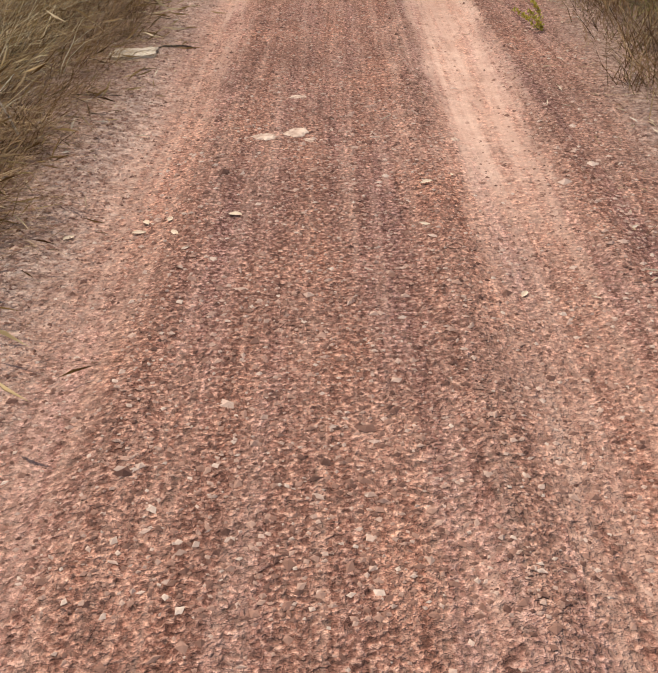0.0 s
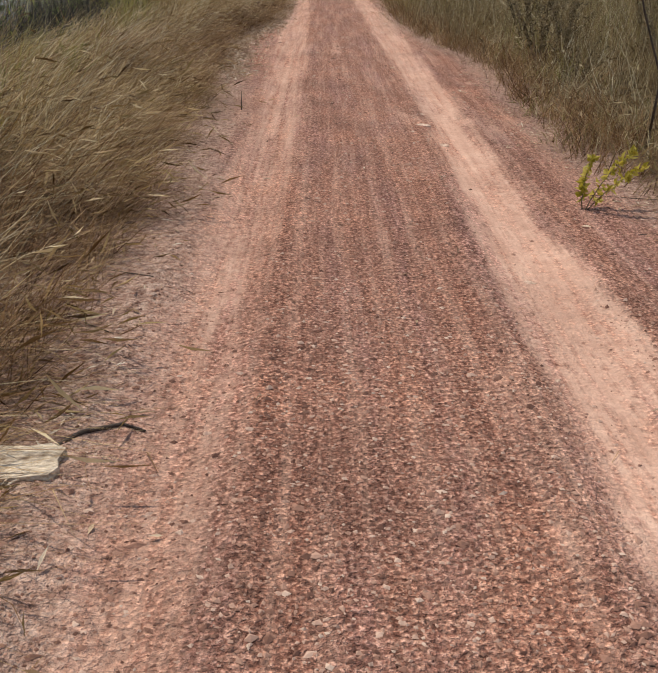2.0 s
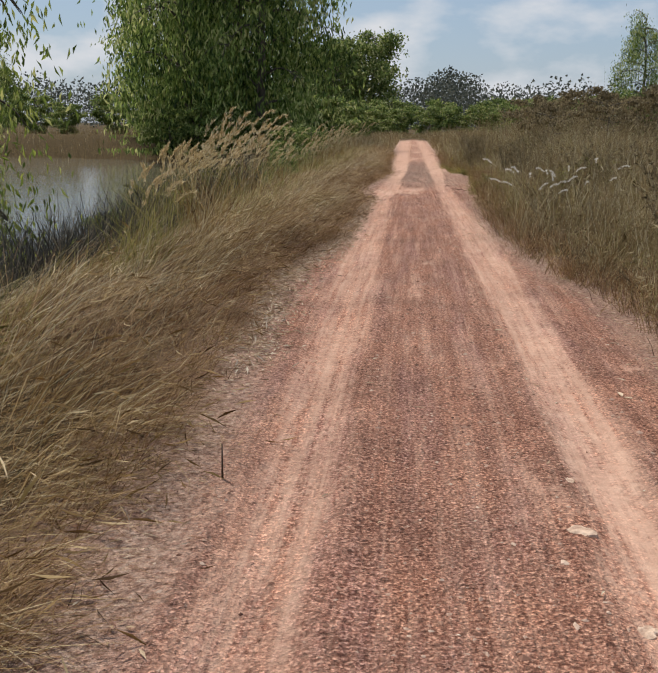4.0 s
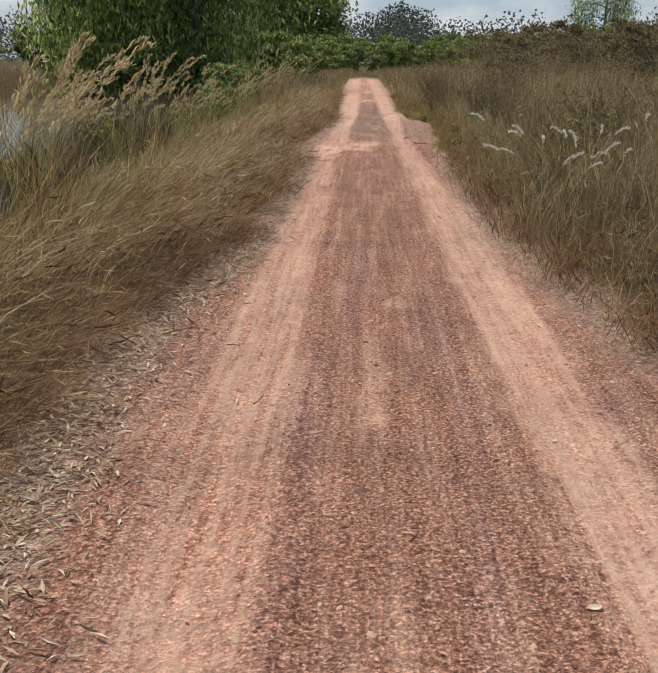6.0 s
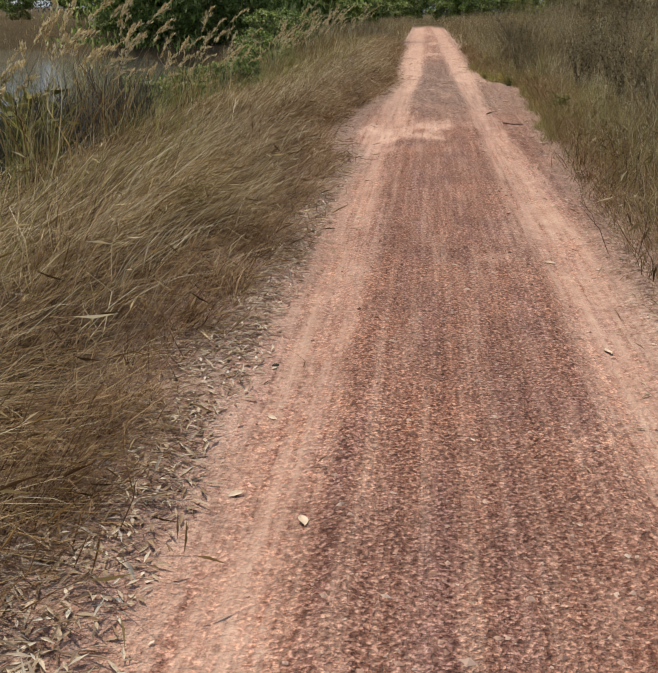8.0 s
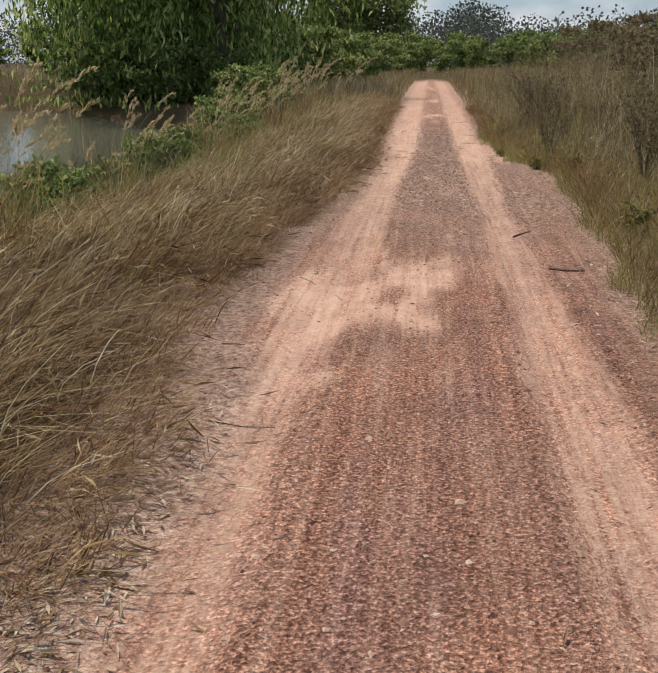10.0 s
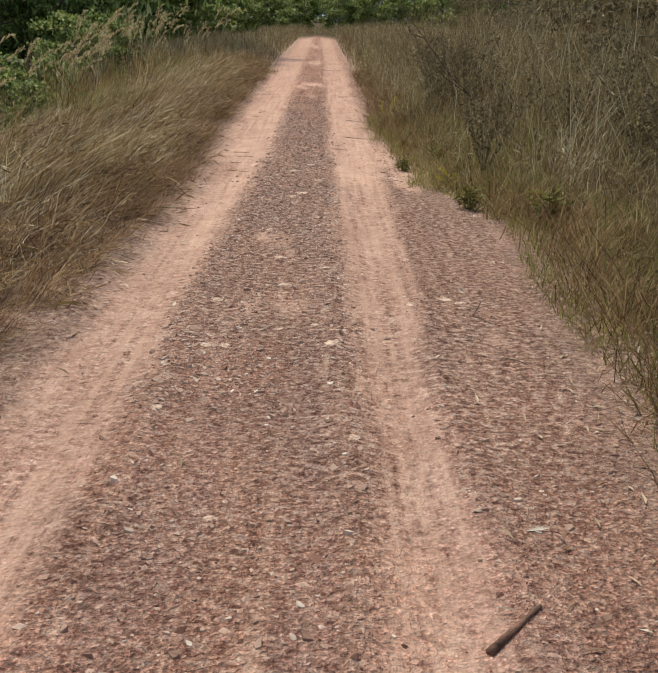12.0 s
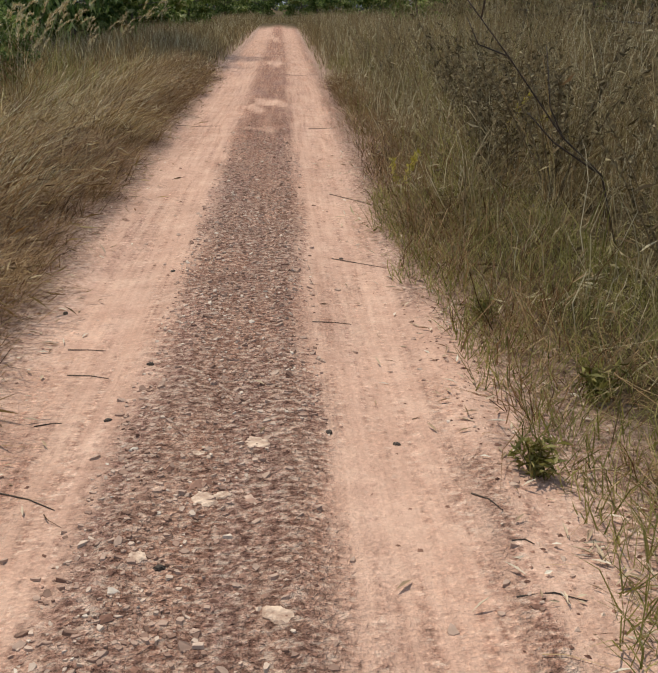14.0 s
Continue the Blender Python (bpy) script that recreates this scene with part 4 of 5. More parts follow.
def build_far_woods():
    n = 70000
    a = rng.uniform(-0.75, 0.75, n)
    a = np.where(rng.uniform(size=n) < 0.1, rng.normal(0.033, 0.020, n), a)
    dist = rng.uniform(260, 420, n)
    top = 9 + 4 * value_noise(a * 30, a * 0 + 1, 71) + 3 * value_noise(a * 120, a * 0, 72)
    dome = 0.8 * np.exp(-((a - 0.042) / 0.032) ** 4) + 0.9 * np.exp(-((a - 0.036) / 0.010) ** 2)
    z = rng.uniform(0, 1, n) ** 0.9 * (top + dome)
    pos = np.stack([np.sin(a) * dist, np.cos(a) * dist, z], 1)
    v, f = leaf_arrays(pos, rng.uniform(0.4, 1.0, n), rng.uniform(0.2, 0.45, n), rng.normal(size=(n, 3)))
    stuff("far_woods", mesh_data("far_woods", v, f, FARLEAF), "line of distant woods on the horizon", "woods")


build_far_woods()


# ---- bank reeds and weeds ----
def plume_clump(seed, stems, height, spread, head_mat, head_len=0.24, leaves=60, leaf_mat=None):
    """Meshes of a clump of tall grass: leaves, stems, and one seed head for each stem."""
    r = np.random.default_rng(seed)
    heads, rods = [], []
    for _ in range(stems):
        a, b = r.uniform(0, 2 * np.pi), r.normal(0.25, 0.75)
        root = np.array([np.cos(a), np.sin(a), 0]) * r.uniform(0, spread * 0.3)
        h, out = height * r.uniform(0.7, 1.1), spread * r.uniform(0.3, 1.0)
        t = np.linspace(0, 1, 6)
        line = root + np.column_stack([np.cos(b) * out * t ** 2, np.sin(b) * out * t ** 2, h * (t - 0.12 * t ** 3)])
        rods.append(tube_arrays(line, 0.0022 * (1.2 - t), 4))
        d = line[-1] - line[-2]
        d /= np.linalg.norm(d)
        n = 40
        u = r.uniform(-0.35, 1, n)
        pos = line[-1] + d * (u * head_len)[:, None] + np.array([0, 0, -1]) * (np.clip(u, 0, 1) ** 2 * head_len * 0.35)[:, None]
        pos = pos + r.normal(0, head_len * 0.032, (n, 3))
        heads.append(leaf_arrays(pos, r.uniform(0.03, 0.07, n) * head_len / 0.24, r.uniform(0.003, 0.007, n), d + r.normal(0, 0.30, (n, 3))))
    base = np.column_stack([r.normal(0, spread * 0.2, (leaves, 2)), np.zeros(leaves)])
    lv = blade_arrays(base, height * r.uniform(0.4, 0.95, leaves), r.uniform(0, 6.28, leaves), np.clip(r.normal(0.45, 0.2, leaves), 0.05, 0.9), r.uniform(0.002, 0.006, leaves))
    return (mesh_data("leaves", *lv, leaf_mat or STRAW), [mesh_data("stem", *rd, PALESTRAW) for rd in rods], [mesh_data("seed_head", *hd, head_mat) for hd in heads])


def clump(name, meshes, label, category, group=""):
    ob = tagged(new(name), label, category, group)
    part("leaves", meshes[0], ob)
    for rd in meshes[1]:
        part("stem", rd, ob)
    for hd in meshes[2]:
        part("seed_head", hd, ob, "feathery seed head")
    return ob


def swayed(places):
    """The same places with the clumps turned only a little, so that all heads bow one way."""
    return [(x, y, (turn - 160) / 7, *rest) for x, y, turn, *rest in places]


def build_plumes():
    a = clump("plume_grass", plume_clump(21, 7, 1.4, 0.6, PLUME), "tall plume grass with feathery cream seed heads on the bank", "grass clump", "bank plume grass")
    copies(a, swayed([(-2.15, 17.0, 0), (-2.5, 18.2, 70, 1.05), (-2.0, 15.8, 150, 0.92), (-2.9, 19.6, 220), (-2.6, 22.0, 300, 0.95), (-3.0, 24.5, 20), (-2.9, 27.5, 100, 0.9), (-2.9, 34.2, 200, 0.85), (-3.2, 36.0, 60, 0.9), (-2.9, 39.4, 140, 0.95), (-2.7, 42.5, 310, 0.9), (-3.0, 46.0, 90), (-2.5, 52.0, 10), (-2.8, 58.0, 200), (-3.2, 31.0, 250, 0.85), (-2.5, 38.2, 40, 0.75), (-2.8, 40.6, 190, 0.8), (-3.1, 41.8, 260, 0.85), (-2.6, 43.8, 120, 0.75), (-3.3, 38.6, 80, 0.85), (-2.9, 44.8, 330, 0.85), (-3.4, 43.2, 210, 0.9), (-3.6, 20.6, 20, 0.95), (-3.9, 22.9, 140, 1.0), (-3.3, 25.8, 280, 0.9), (-3.7, 28.6, 60, 0.95), (-2.45, 46.5, 180, 0.7), (-2.5, 49.5, 90, 0.75)]))
    b = clump("plume_grass", plume_clump(22, 8, 1.2, 0.6, PLUME, 0.2, 70, GREENGRASS), "green-leaved plume grass with pale seed heads", "grass clump", "bank plume grass")
    copies(b, swayed([(-2.6, 16.4, 0), (-3.2, 17.6, 120), (-3.4, 21.0, 60, 1.1), (-3.6, 25.5, 180), (-3.4, 29.0, 10), (-3.6, 33.0, 240), (-3.5, 37.5, 80), (-3.4, 41.0, 320), (-3.3, 49.0, 30, 1.1), (-2.3, 14.6, 200, 0.8), (-3.1, 19.4, 20, 1.1), (-3.5, 20.3, 90, 1.2), (-3.0, 22.8, 150, 1.1), (-3.7, 22.2, 250, 1.2), (-4.0, 24.0, 330, 1.2), (-4.0, 27.0, 130, 1.2), (-4.2, 30.0, 60, 1.2), (-4.4, 33.5, 10, 1.2), (-4.3, 36.5, 100, 1.25), (-4.5, 40.0, 200, 1.2), (-4.4, 44.0, 300, 1.3), (-4.2, 48.0, 150, 1.3)]))
    w = clump("white_plume_grass", plume_clump(23, 7, 0.85, 0.6, WHITEPLUME, 0.10, 40, RUST), "dry grass tuft with bright white seed heads beside the track", "grass clump", "white plume grass")
    copies(w, [(1.22, 18.0, 0), (1.5, 18.4, 130, 1.05), (1.95, 19.0, 250, 1.1)])


build_plumes()


def weed_parts(seed, height, twigs, mat, leaf_len, leaf_wide, leaves, lean=(0, 0)):
    r = np.random.default_rng(seed)
    rods, spots = [], []
    for i in range(twigs):
        b = i * 2.4 + r.uniform(-0.4, 0.4)
        h, out = height * r.uniform(0.6, 1.0), height * r.uniform(0.1, 0.45)
        t = np.linspace(0, 1, 6)
        line = np.column_stack([np.cos(b) * out * t + lean[0] * t ** 1.4, np.sin(b) * out * t + lean[1] * t ** 1.4, h * (t - 0.2 * t ** 3)])
        rods.append(tube_arrays(line, 0.004 * (1.15 - t), 5))
        for u in r.uniform(0.25, 1.0, leaves // twigs):
            spots.append([np.interp(u, t, line[:, c]) for c in range(3)])
    spots = np.array(spots)
    n = len(spots)
    lv = leaf_arrays(spots, leaf_len * r.uniform(0.6, 1.3, n), leaf_wide * r.uniform(0.6, 1.3, n), r.normal(0, 1, (n, 3)) + (0, 0, 0.3), 0.2)
    return [mesh_data("stem", *rd, STEMWOOD) for rd in rods], mesh_data("leaves", *lv, mat)


def weed(name, meshes, label, category, group=""):
    ob = tagged(new(name), label, category, group)
    for rd in meshes[0]:
        part("stem", rd, ob)
    part("leaves", meshes[1], ob)
    return ob


def build_weeds():
    y = weed("yellow_shrub", weed_parts(31, 0.50, 3, YELLOW, 0.045, 0.014, 190, (0.20, 0.1)), "small arching shrub with yellow-green leaves at the track edge", "shrub", "yellow shrubs")
    copies(y, [(1.06, 7.6, 0, 0.85), (1.14, 5.55, 120, 0.45), (1.12, 39.3, 40, 0.75), (1.3, 34.0, 200, 0.5), (-1.9, 4.7, 60, 0.8), (-2.0, 8.8, 160, 0.7), (2.3, 41.5, 300, 1.3)])
    g = weed("green_weed", weed_parts(32, 0.36, 12, GREENGRASS, 0.075, 0.006, 220), "low leafy green weed among the dry grass", "weed", "green weeds")
    copies(g, [(1.0, 34.9, 0, 0.55), (1.12, 36.3, 60, 0.5), (1.32, 35.4, 130, 0.6), (1.3, 33.2, 20, 0.7), (1.7, 32.6, 200), (2.5, 23.6, 90, 2.2), (3.1, 24.4, 10, 2.6), (1.55, 28.3, 310), (-1.5, 21.5, 40, 0.7), (-2.2, 11.3, 150), (-3.8, 20.8, 10, 3.2), (-3.4, 23.6, 140, 2.8), (-4.2, 26.0, 70, 3.4)])
    d = weed("dry_weed", weed_parts(33, 1.1, 12, DRYLEAF, 0.042, 0.0065, 720), "branching brown dry weed standing in the grass", "weed", "dry weeds")
    r = np.random.default_rng(9)
    places = []
    for yy in np.arange(9.0, 52.0, 1.15):
        places.append((float(right_edge(yy) + r.uniform(0.45, 1.9)), float(yy + r.uniform(-0.4, 0.4)), float(r.uniform(0, 360)), float(r.uniform(0.55, 1.15) * (1.2 if yy > 34 else 1.0))))
    for yy in np.arange(8.0, 50.0, 0.95):
        places.append((float(right_edge(yy) + r.uniform(1.2, 4.0)), float(yy + r.uniform(-0.4, 0.4)), float(r.uniform(0, 360)), float(r.uniform(0.8, 1.35))))
    for yy in np.arange(24.0, 52.0, 0.75):
        places.append((float(right_edge(yy) + r.uniform(0.8, 3.4)), float(yy + r.uniform(-0.3, 0.3)), float(r.uniform(0, 360)), float(r.uniform(0.8, 1.3))))
    copies(d, places)


build_weeds()


def twig_mesh(points, radius):
    p = np.array(points, float)
    t = np.linspace(0, 1, len(p))
    return tube_arrays(p, radius * (1.1 - 0.6 * t), 6)


def build_dead_branches():
    """The dead sapling that leans over the grass towards the track."""
    def branch(parent, pts, radius, name="branch"):
        part(name, mesh_data(name, *twig_mesh(pts, radius), DARKWOOD, flat=False), parent)
    z = float(land(np.array([1.95]), np.array([37.2]))[0])
    ob = tagged(new("dead_sapling"), "leaning dead sapling with bare dark branches in the brown weeds", "dead sapling")
    ob.matrix_basis = Matrix.Translation((1.95, 37.2, z))
    branch(ob, [(0.02, 0, 0), (-0.10, 0, 0.40), (-0.31, 0.0, 0.58), (-0.60, 0.02, 0.95), (-0.88, 0.02, 1.28)], 0.0052, "stem")
    branch(ob, [(-0.31, 0, 0.58), (-0.38, 0.02, 0.72), (-0.42, 0.03, 1.00)], 0.004)
    branch(ob, [(-0.10, 0, 0.40), (-0.36, -0.02, 0.56), (-0.50, -0.03, 0.70)], 0.005)
    branch(ob, [(-0.60, 0.02, 0.95), (-0.74, 0.05, 1.0), (-0.80, 0.06, 1.12)], 0.004)
    branch(ob, [(-0.74, 0.02, 1.12), (-0.72, 0.0, 1.28), (-0.76, -0.02, 1.40)], 0.004)
    c = tagged(new("dead_sapling"), "bare dark dead sapling behind the yellow shrub", "dead sapling")
    c.matrix_basis = Matrix.Translation((1.75, 8.9, float(land(np.array([1.75]), np.array([8.9]))[0])))
    branch(c, [(0, 0, 0), (0.02, 0, 0.4), (-0.12, 0.02, 0.75), (-0.25, 0, 1.1)], 0.008, "stem")
    branch(c, [(0.02, 0, 0.4), (0.12, 0.05, 0.7), (0.2, 0.05, 1.0)], 0.005)


build_dead_branches()


# ---- loose things on the track ----
def slab_mesh(seed, a, c, h):
    """A flat worn stone with an uneven outline."""
    r = np.random.default_rng(seed)
    bm = bmesh.new()
    n = 17
    ring = [(np.cos(t) * a * r.uniform(0.74, 1.16), np.sin(t) * c * r.uniform(0.72, 1.18)) for t in np.linspace(0, 2 * np.pi, n, endpoint=False)]
    low = [bm.verts.new((x * 1.04, y * 1.04, -h * 0.8)) for x, y in ring]
    mid = [bm.verts.new((x, y, h * r.uniform(0.3, 0.6))) for x, y in ring]
    top = [bm.verts.new((x * 0.72, y * 0.72, h * r.uniform(0.8, 1.1))) for x, y in ring]
    crown = bm.verts.new((0, 0, h))
    for i in range(n):
        j = (i + 1) % n
        bm.faces.new((low[i], low[j], mid[j], mid[i]))
        bm.faces.new((mid[i], mid[j], top[j], top[i]))
        bm.faces.new((top[i], top[j], crown))
    bm.faces.new(low[::-1])
    me = bpy.data.meshes.new("stone")
    bm.to_mesh(me)
    bm.free()
    me.materials.append(PALEROCK)
    return me


def build_stones():
    shapes = [slab_mesh(i, 0.048, 0.034, 0.008) for i in range(4)]
    label = "flat pale pinkish stone set in the gravel"
    places = ((-0.17, 3.84, 1.0), (-0.06, 3.89, 1.25), (-0.01, 3.81, 0.6), (-0.07, 4.35, 0.8), (0.51, 3.84, 0.5), (0.51, 9.72, 1.1), (0.57, 9.1, 0.9), (0.54, 10.2, 0.6),
              (0.60, 6.55, 0.6), (0.50, 5.65, 0.5), (0.23, 35.1, 1.0), (0.18, 33.7, 1.1), (0.12, 33.55, 0.8), (-0.14, 30.87, 0.8), (0.15, 31.15, 0.8), (0.72, 30.86, 0.75), (0.87, 30.96, 0.9), (0.93, 30.9, 0.6),
              (-0.11, 30.38, 0.6), (-0.11, 30.25, 0.7), (0.37, 30.28, 0.9), (0.30, 30.54, 0.55), (0.15, 30.47, 0.5), (-0.04, 30.25, 0.6), (0.11, 31.71, 0.8), (0.35, 31.48, 0.6),
              (0.10, 34.75, 0.9), (0.06, 35.03, 0.55), (-0.04, 34.46, 0.7), (0.29, 34.23, 0.9), (0.14, 34.77, 0.6), (0.02, 32.4, 0.7), (0.3, 32.8, 0.6), (-0.2, 29.6, 0.6), (0.42, 29.4, 0.5), (0.05, 28.9, 0.5), (0.25, 28.2, 0.5), (0.62, 32.0, 0.5))
    for i, (x, y, s) in enumerate(places):
        ob = tagged(new("stone", shapes[i % 4]), label, "stone", "pale stones")
        ob.matrix_basis = spot(x, y, i * 67, s, 0.003)


def build_sticks():
    def stick(name, pts, radius, mat, label, group=""):
        p = np.array(pts, float)
        z = land(p[:, 0], p[:, 1])
        ob = new(name, mesh_data(name, *twig_mesh(np.column_stack([p[:, :2] - p[0, :2], z - z[0] + radius * 0.6 + (p[:, 2] if p.shape[1] > 2 else 0)]), radius), mat, flat=False))
        ob.matrix_basis = Matrix.Translation((p[0, 0], p[0, 1], z[0]))
        tagged(ob, label, "stick", group)
    dark = "short brown broken stick lying on the track"
    stick("stick", [(0.66, 28.39), (0.72, 28.45), (0.79, 28.53)], 0.0092, BROWNSTICK, dark, "broken sticks")
    stick("stick", [(0.77, 27.09), (0.88, 27.11), (0.99, 27.10)], 0.0092, BROWNSTICK, dark, "broken sticks")
    thin = "thin dry twig on the dusty wheel track"
    for a, c in (((-0.46, 35.26), (-0.38, 35.28)), ((-0.50, 35.96), (-0.36, 35.95)), ((0.80, 34.79), (0.86, 34.68)), ((0.81, 34.30), (0.96, 34.28)), ((0.85, 34.53), (0.90, 34.51)), ((0.42, 36.29), (0.58, 36.30)),
                 ((-0.91, 42.95), (-0.36, 43.15)), ((0.57, 43.09), (0.88, 43.05)), ((0.20, 51.4), (0.96, 51.39)), ((0.62, 39.25), (0.95, 38.6)), ((-0.46, 34.83), (-0.28, 34.72)), ((1.03, 30.92), (0.96, 30.70)), ((0.96, 30.70), (1.02, 30.58)),
                 ((1.0, 30.18), (1.08, 30.1)), ((-0.45, 35.7), (-0.30, 35.66)), ((0.55, 37.4), (0.8, 37.2)), ((-0.72, 33.0), (-0.5, 33.1)), ((-0.85, 31.7), (-0.62, 31.6)), ((-0.72, 26.7), (-0.62, 26.62)), ((-0.9, 25.3), (-0.7, 25.2)),
                 ((-0.75, 24.3), (-0.5, 24.3)), ((-0.95, 6.5), (-0.6, 6.3)), ((-0.9, 5.96), (-0.72, 5.76)), ((-1.0, 4.4), (-0.6, 4.3)), ((1.15, 7.9), (1.6, 7.8)), ((1.2, 7.2), (1.7, 7.3)), ((-0.69, 15.19), (-0.63, 15.2)), ((-0.48, 14.4), (-0.45, 14.5))):
        m = ((a[0] + c[0]) / 2 + 0.008, (a[1] + c[1]) / 2 + 0.012)
        stick("twig", [a, m, c], 0.0024, DARKWOOD, thin, "twigs")
    stick("root", [(-0.90, 16.05), (-0.84, 16.12), (-0.81, 16.26), (-0.85, 16.42)], 0.004, DARKWOOD, "dark curved root lying along the grass edge")
    stick("root", [(-0.84, 5.05), (-0.74, 5.22), (-0.66, 5.3), (-0.60, 5.28)], 0.007, DARKWOOD, "dark crooked root beside the pale board")
    for x, y, h, lean in ((-0.73, 10.06, 0.13, 0.0), (-2.6, 15.2, 0.5, 0.05)):
        stick("stake", [(x, y, 0.0), (x + lean * 0.5, y, h * 0.5), (x + lean, y, h)], 0.0045, DARKWOOD, "thin dark stake standing upright at the verge", "stakes")
    stick("stalk", [(-1.0, 3.72, 0.0), (-1.04, 3.73, 0.10), (-1.10, 3.75, 0.22)], 0.005, PALEWOOD, "pale dry stalk leaning out of the grass")


def build_board():
    """The broken pale board by the verge."""
    r = np.random.default_rng(3)
    bm = bmesh.new()
    n, a, c, t = 14, 0.115, 0.075, 0.012
    edge = []
    for i in range(n):
        u = 2 * np.pi * i / n
        x, y = np.clip(1.25 * np.cos(u), -1, 1) * a, np.clip(1.25 * np.sin(u), -1, 1) * c
        edge.append((x * r.uniform(0.88, 1.06), y * r.uniform(0.85, 1.08)))
    low = [bm.verts.new((x, y, 0)) for x, y in edge]
    top = [bm.verts.new((x * 0.98, y * 0.98, t * r.uniform(0.8, 1.5))) for x, y in edge]
    for i in range(n):
        j = (i + 1) % n
        bm.faces.new((low[i], low[j], top[j], top[i]))
    bm.faces.new(top), bm.faces.new(low[::-1])
    me = bpy.data.meshes.new("board")
    bm.to_mesh(me)
    bm.free()
    me.materials.append(PALEWOOD)
    ob = tagged(new("broken_board", me), "broken weathered pale board lying at the grass edge", "board")
    z = float(land(np.array([-0.86]), np.array([5.05]))[0])
    ob.matrix_basis = pose(-0.86, 5.05, z + 0.006, 3, -2, 6)


def build_leaves():
    """Single fallen leaves, and the litter under the grass edge."""
    def curled(seed):
        r = np.random.default_rng(seed)
        n = 6
        t = np.linspace(0, 1, n)
        w = 0.30 * np.sin(np.pi * (t * 0.94 + 0.03)) ** 0.8
        z = 0.10 * np.sin(t * 3 + seed)
        v = np.concatenate([np.column_stack([t - 0.5, -w, z + 0.10]), np.column_stack([t - 0.5, w * 0, z]), np.column_stack([t - 0.5, w, z + 0.12])])
        f = []
        for i in range(n - 1):
            f += [(i, i + 1, n + i + 1, n + i), (n + i, n + i + 1, 2 * n + i + 1, 2 * n + i)]
        return mesh_data("leaf", v, f, LEAFPALE, flat=False)
    shapes = [curled(i) for i in range(3)]
    label = "pale dry fallen leaf lying on the gravel"
    for i, (x, y, s) in enumerate(((-0.47, 3.09, 0.05), (-0.48, 3.02, 0.05), (-0.40, 3.09, 0.05), (-0.21, 3.11, 0.055), (-0.67, 2.97, 0.05), (-0.37, 2.98, 0.045), (0.37, 3.34, 0.05), (0.46, 3.45, 0.03), (0.34, 3.02, 0.04), (0.56, 2.62, 0.04), (-0.99, 3.78, 0.06),
                                  (0.51, 12.91, 0.06), (0.97, 11.41, 0.07), (1.0, 11.36, 0.05), (0.63, 14.07, 0.05), (-0.73, 16.22, 0.05), (-0.72, 16.20, 0.05), (0.61, 19.34, 0.08), (1.33, 20.31, 0.13), (-0.63, 19.02, 0.04), (-0.57, 18.57, 0.05), (-0.59, 18.04, 0.06), (-0.39, 17.89, 0.07), (-0.66, 26.9, 0.05),
                                  (1.06, 27.3, 0.06), (1.16, 27.15, 0.06), (1.24, 26.97, 0.05), (0.85, 22.4, 0.06), (0.55, 20.7, 0.07), (1.21, 9.6, 0.07), (1.0, 7.3, 0.05), (0.95, 9.0, 0.05))):
        ob = tagged(new("fallen_leaf", shapes[i % 3]), label, "leaf", "fallen leaves")
        z = float(land(np.array([x]), np.array([y]))[0])
        ob.matrix_basis = Matrix.LocRotScale((x, y, z + 0.002), Euler((radians(6), radians(-5), radians(i * 73 % 180 - 60))), (s * 0.8, s * 0.62, s * 0.6))
    n = 70000
    x, y = scatter(n, -1.6, 1.9, 2, 46)
    dl = left_edge(y) + 0.12 - x
    dr = x - right_edge(y) + 0.10
    left_d = np.interp(y, (2, 10, 12.5, 15, 22, 25, 46), (0.25, 0.35, 0.9, 1.0, 0.9, 0.4, 0.35)) * np.exp(-((dl - 0.06) / 0.19) ** 2)
    right_d = np.interp(y, (2, 24, 26, 31, 33, 36, 39, 46), (0.3, 0.4, 0.9, 0.9, 0.8, 0.8, 0.5, 0.4)) * np.exp(-((dr - np.interp(y, (24, 27, 32, 35), (0.08, 0.28, 0.30, 0.12))) / np.interp(y, (24, 26, 31, 33), (0.22, 0.40, 0.40, 0.24))) ** 2)
    ok = rng.uniform(size=n) < np.maximum(left_d, right_d) * (0.4 + 0.9 * fractal(x * 5, y * 5, 91)) + 0.004
    x, y = x[ok], y[ok]
    n = len(x)
    way = np.column_stack([rng.normal(0, 1, (n, 2)), rng.normal(0.05, 0.18, n)])
    xs, ys = scatter(36000, -1.5, -0.68, 11.5, 24)
    away = xs - left_edge(ys)
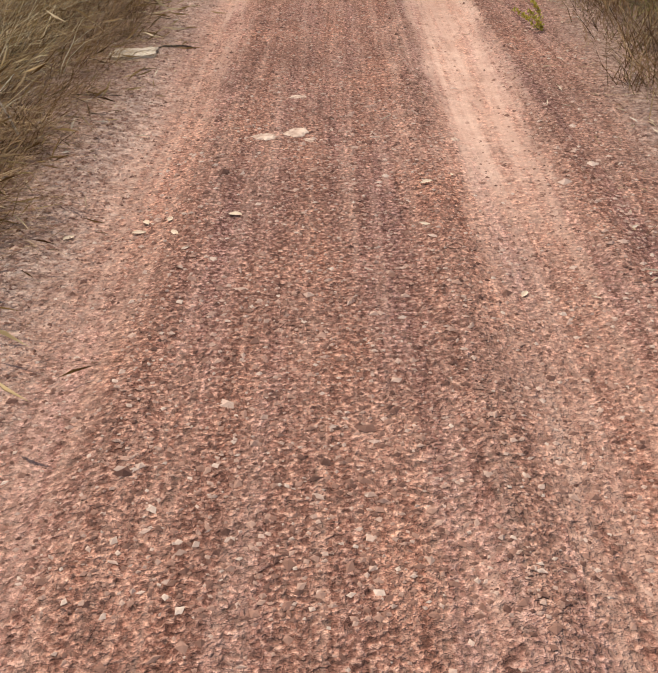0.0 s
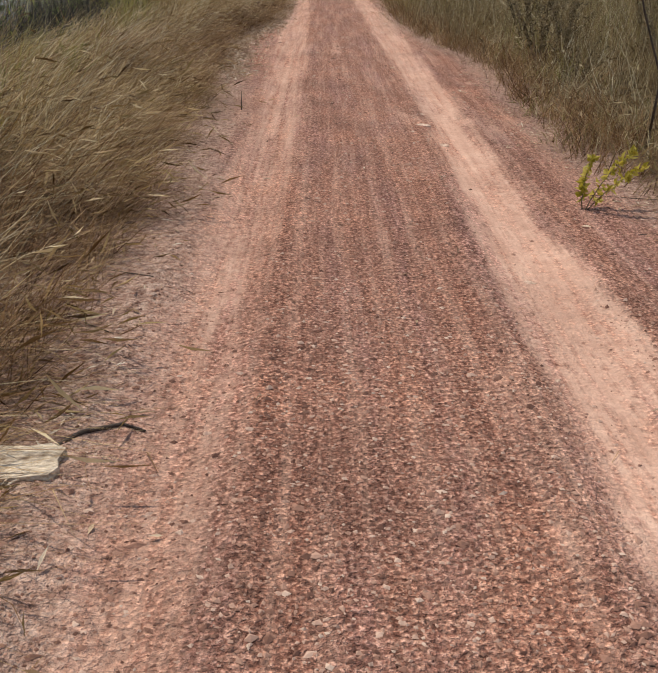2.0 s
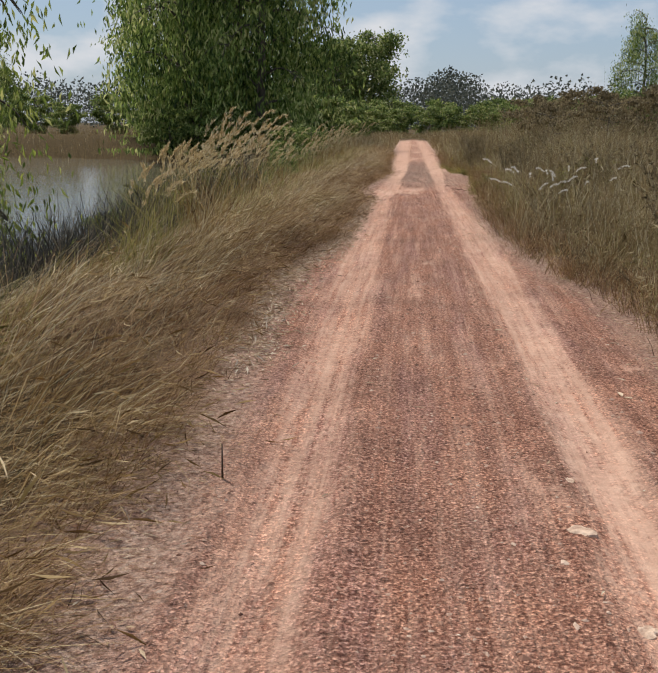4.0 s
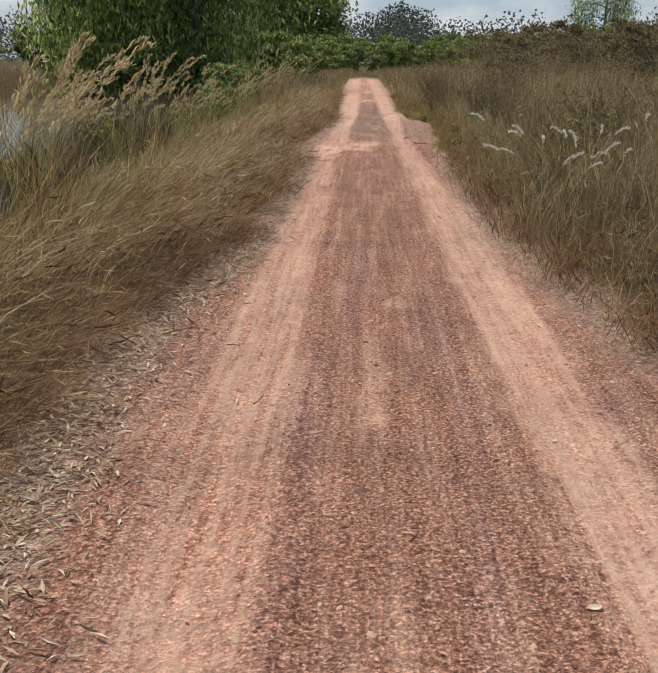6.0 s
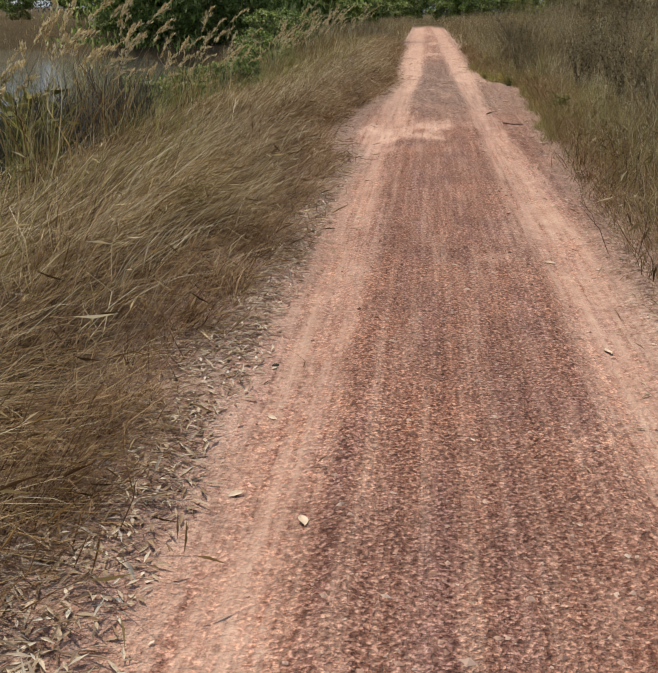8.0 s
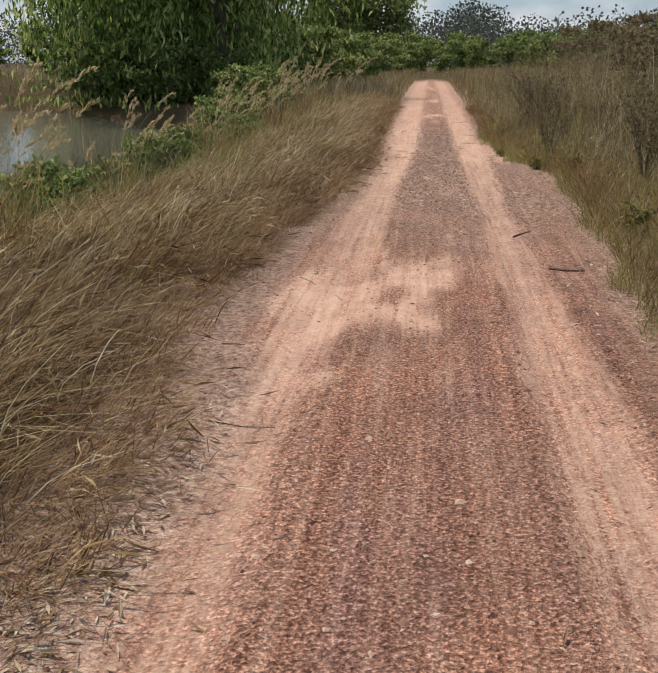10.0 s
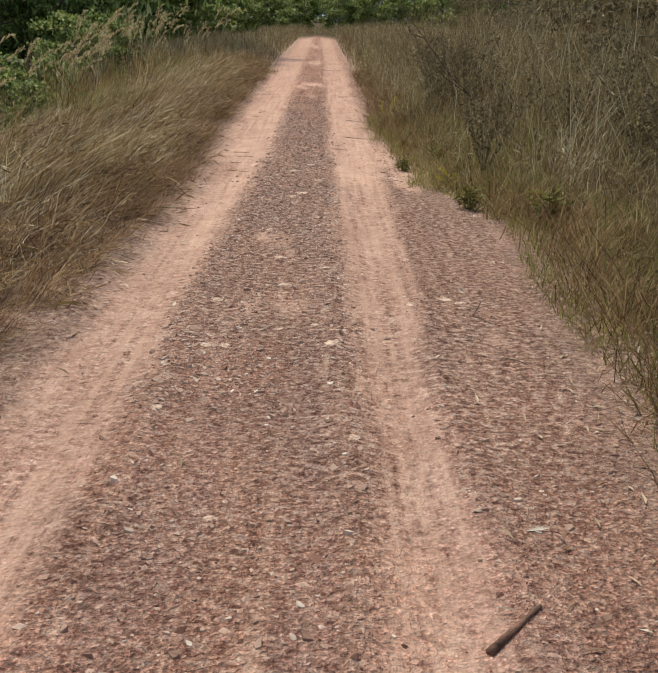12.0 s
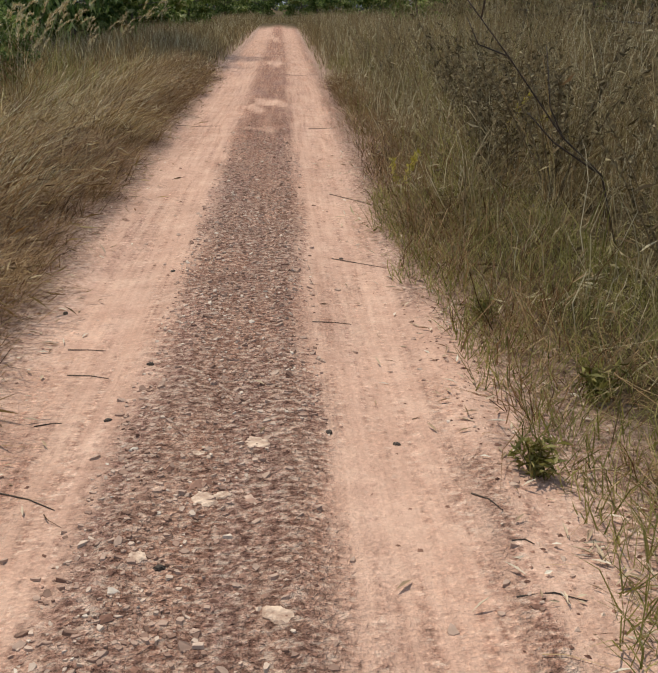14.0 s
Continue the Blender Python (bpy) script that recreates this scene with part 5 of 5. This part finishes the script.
    ok = (away > -0.12) & (rng.uniform(size=len(xs)) < np.exp(-((away - 0.13) / 0.19) ** 2) * np.interp(ys, (11.5, 13, 17, 22, 24), (0.2, 1, 1, 0.7, 0.2)) * (0.3 + 1.0 * fractal(xs * 6, ys * 6, 93)))
    x, y = np.concatenate([x, xs[ok]]), np.concatenate([y, ys[ok]])
    n = len(x)
    way = np.column_stack([rng.normal(0, 1, (n, 2)), rng.normal(0.08, 0.2, n)])
    v, f = leaf_arrays(on_land(x, y, 0.006), rng.uniform(0.02, 0.075, n), rng.uniform(0.0018, 0.0065, n), way, 0.06, True)
    stuff("leaf_litter", mesh_data("leaf_litter", v, f, LITTER), "dry curled leaves and chaff along the grass edge", "leaf litter")


def build_chaff():
    """Thin dark twigs and stalks, too many to count, strewn along both verges."""
    xs, ys = scatter(14000, -1.6, 1.9, 2, 46)
    off = np.minimum(np.abs(xs - left_edge(ys) - 0.12), np.abs(xs - right_edge(ys) + 0.12))
    ok = rng.uniform(size=len(xs)) < 0.55 * np.exp(-(off / 0.19) ** 2) + 0.015
    xs, ys = xs[ok], ys[ok]
    n = len(xs)
    v, f = blade_arrays(on_land(xs, ys, 0.003), rng.uniform(0.04, 0.20, n), rng.uniform(0, 6.28, n), np.full(n, 1.08), rng.uniform(0.0008, 0.002, n), (0, 0.4, 0.75, 1.0), 0.9)
    stuff("chaff", mesh_data("chaff", v, f, BROWN), "thin dark twigs and stalks strewn along the verge", "twigs")


build_chaff()
LEAFPALE = surface_mat("pale_dry_leaf", (0.52, 0.38, 0.25), (0.72, 0.58, 0.43), 3, 0.7, 0.2)


def build_clods():
    shape = slab_mesh(44, 0.028, 0.02, 0.018)
    shape = shape.copy()
    shape.materials.clear()
    shape.materials.append(DARKWOOD)
    for i, (x, y) in enumerate(((-0.17, 35.77), (-0.24, 35.29), (0.44, 35.19), (0.64, 35.14), (0.02, 34.42), (-0.23, 37.08), (0.60, 37.4), (-0.65, 26.92), (-0.63, 19.05), (-0.6, 36.4))):
        ob = tagged(new("clod", shape), "small dark clod lying on the dusty track", "clod", "dark clods")
        ob.matrix_basis = spot(x, y, i * 51, 0.5, 0.002)


build_stones()
build_sticks()
build_board()
build_leaves()
build_clods()
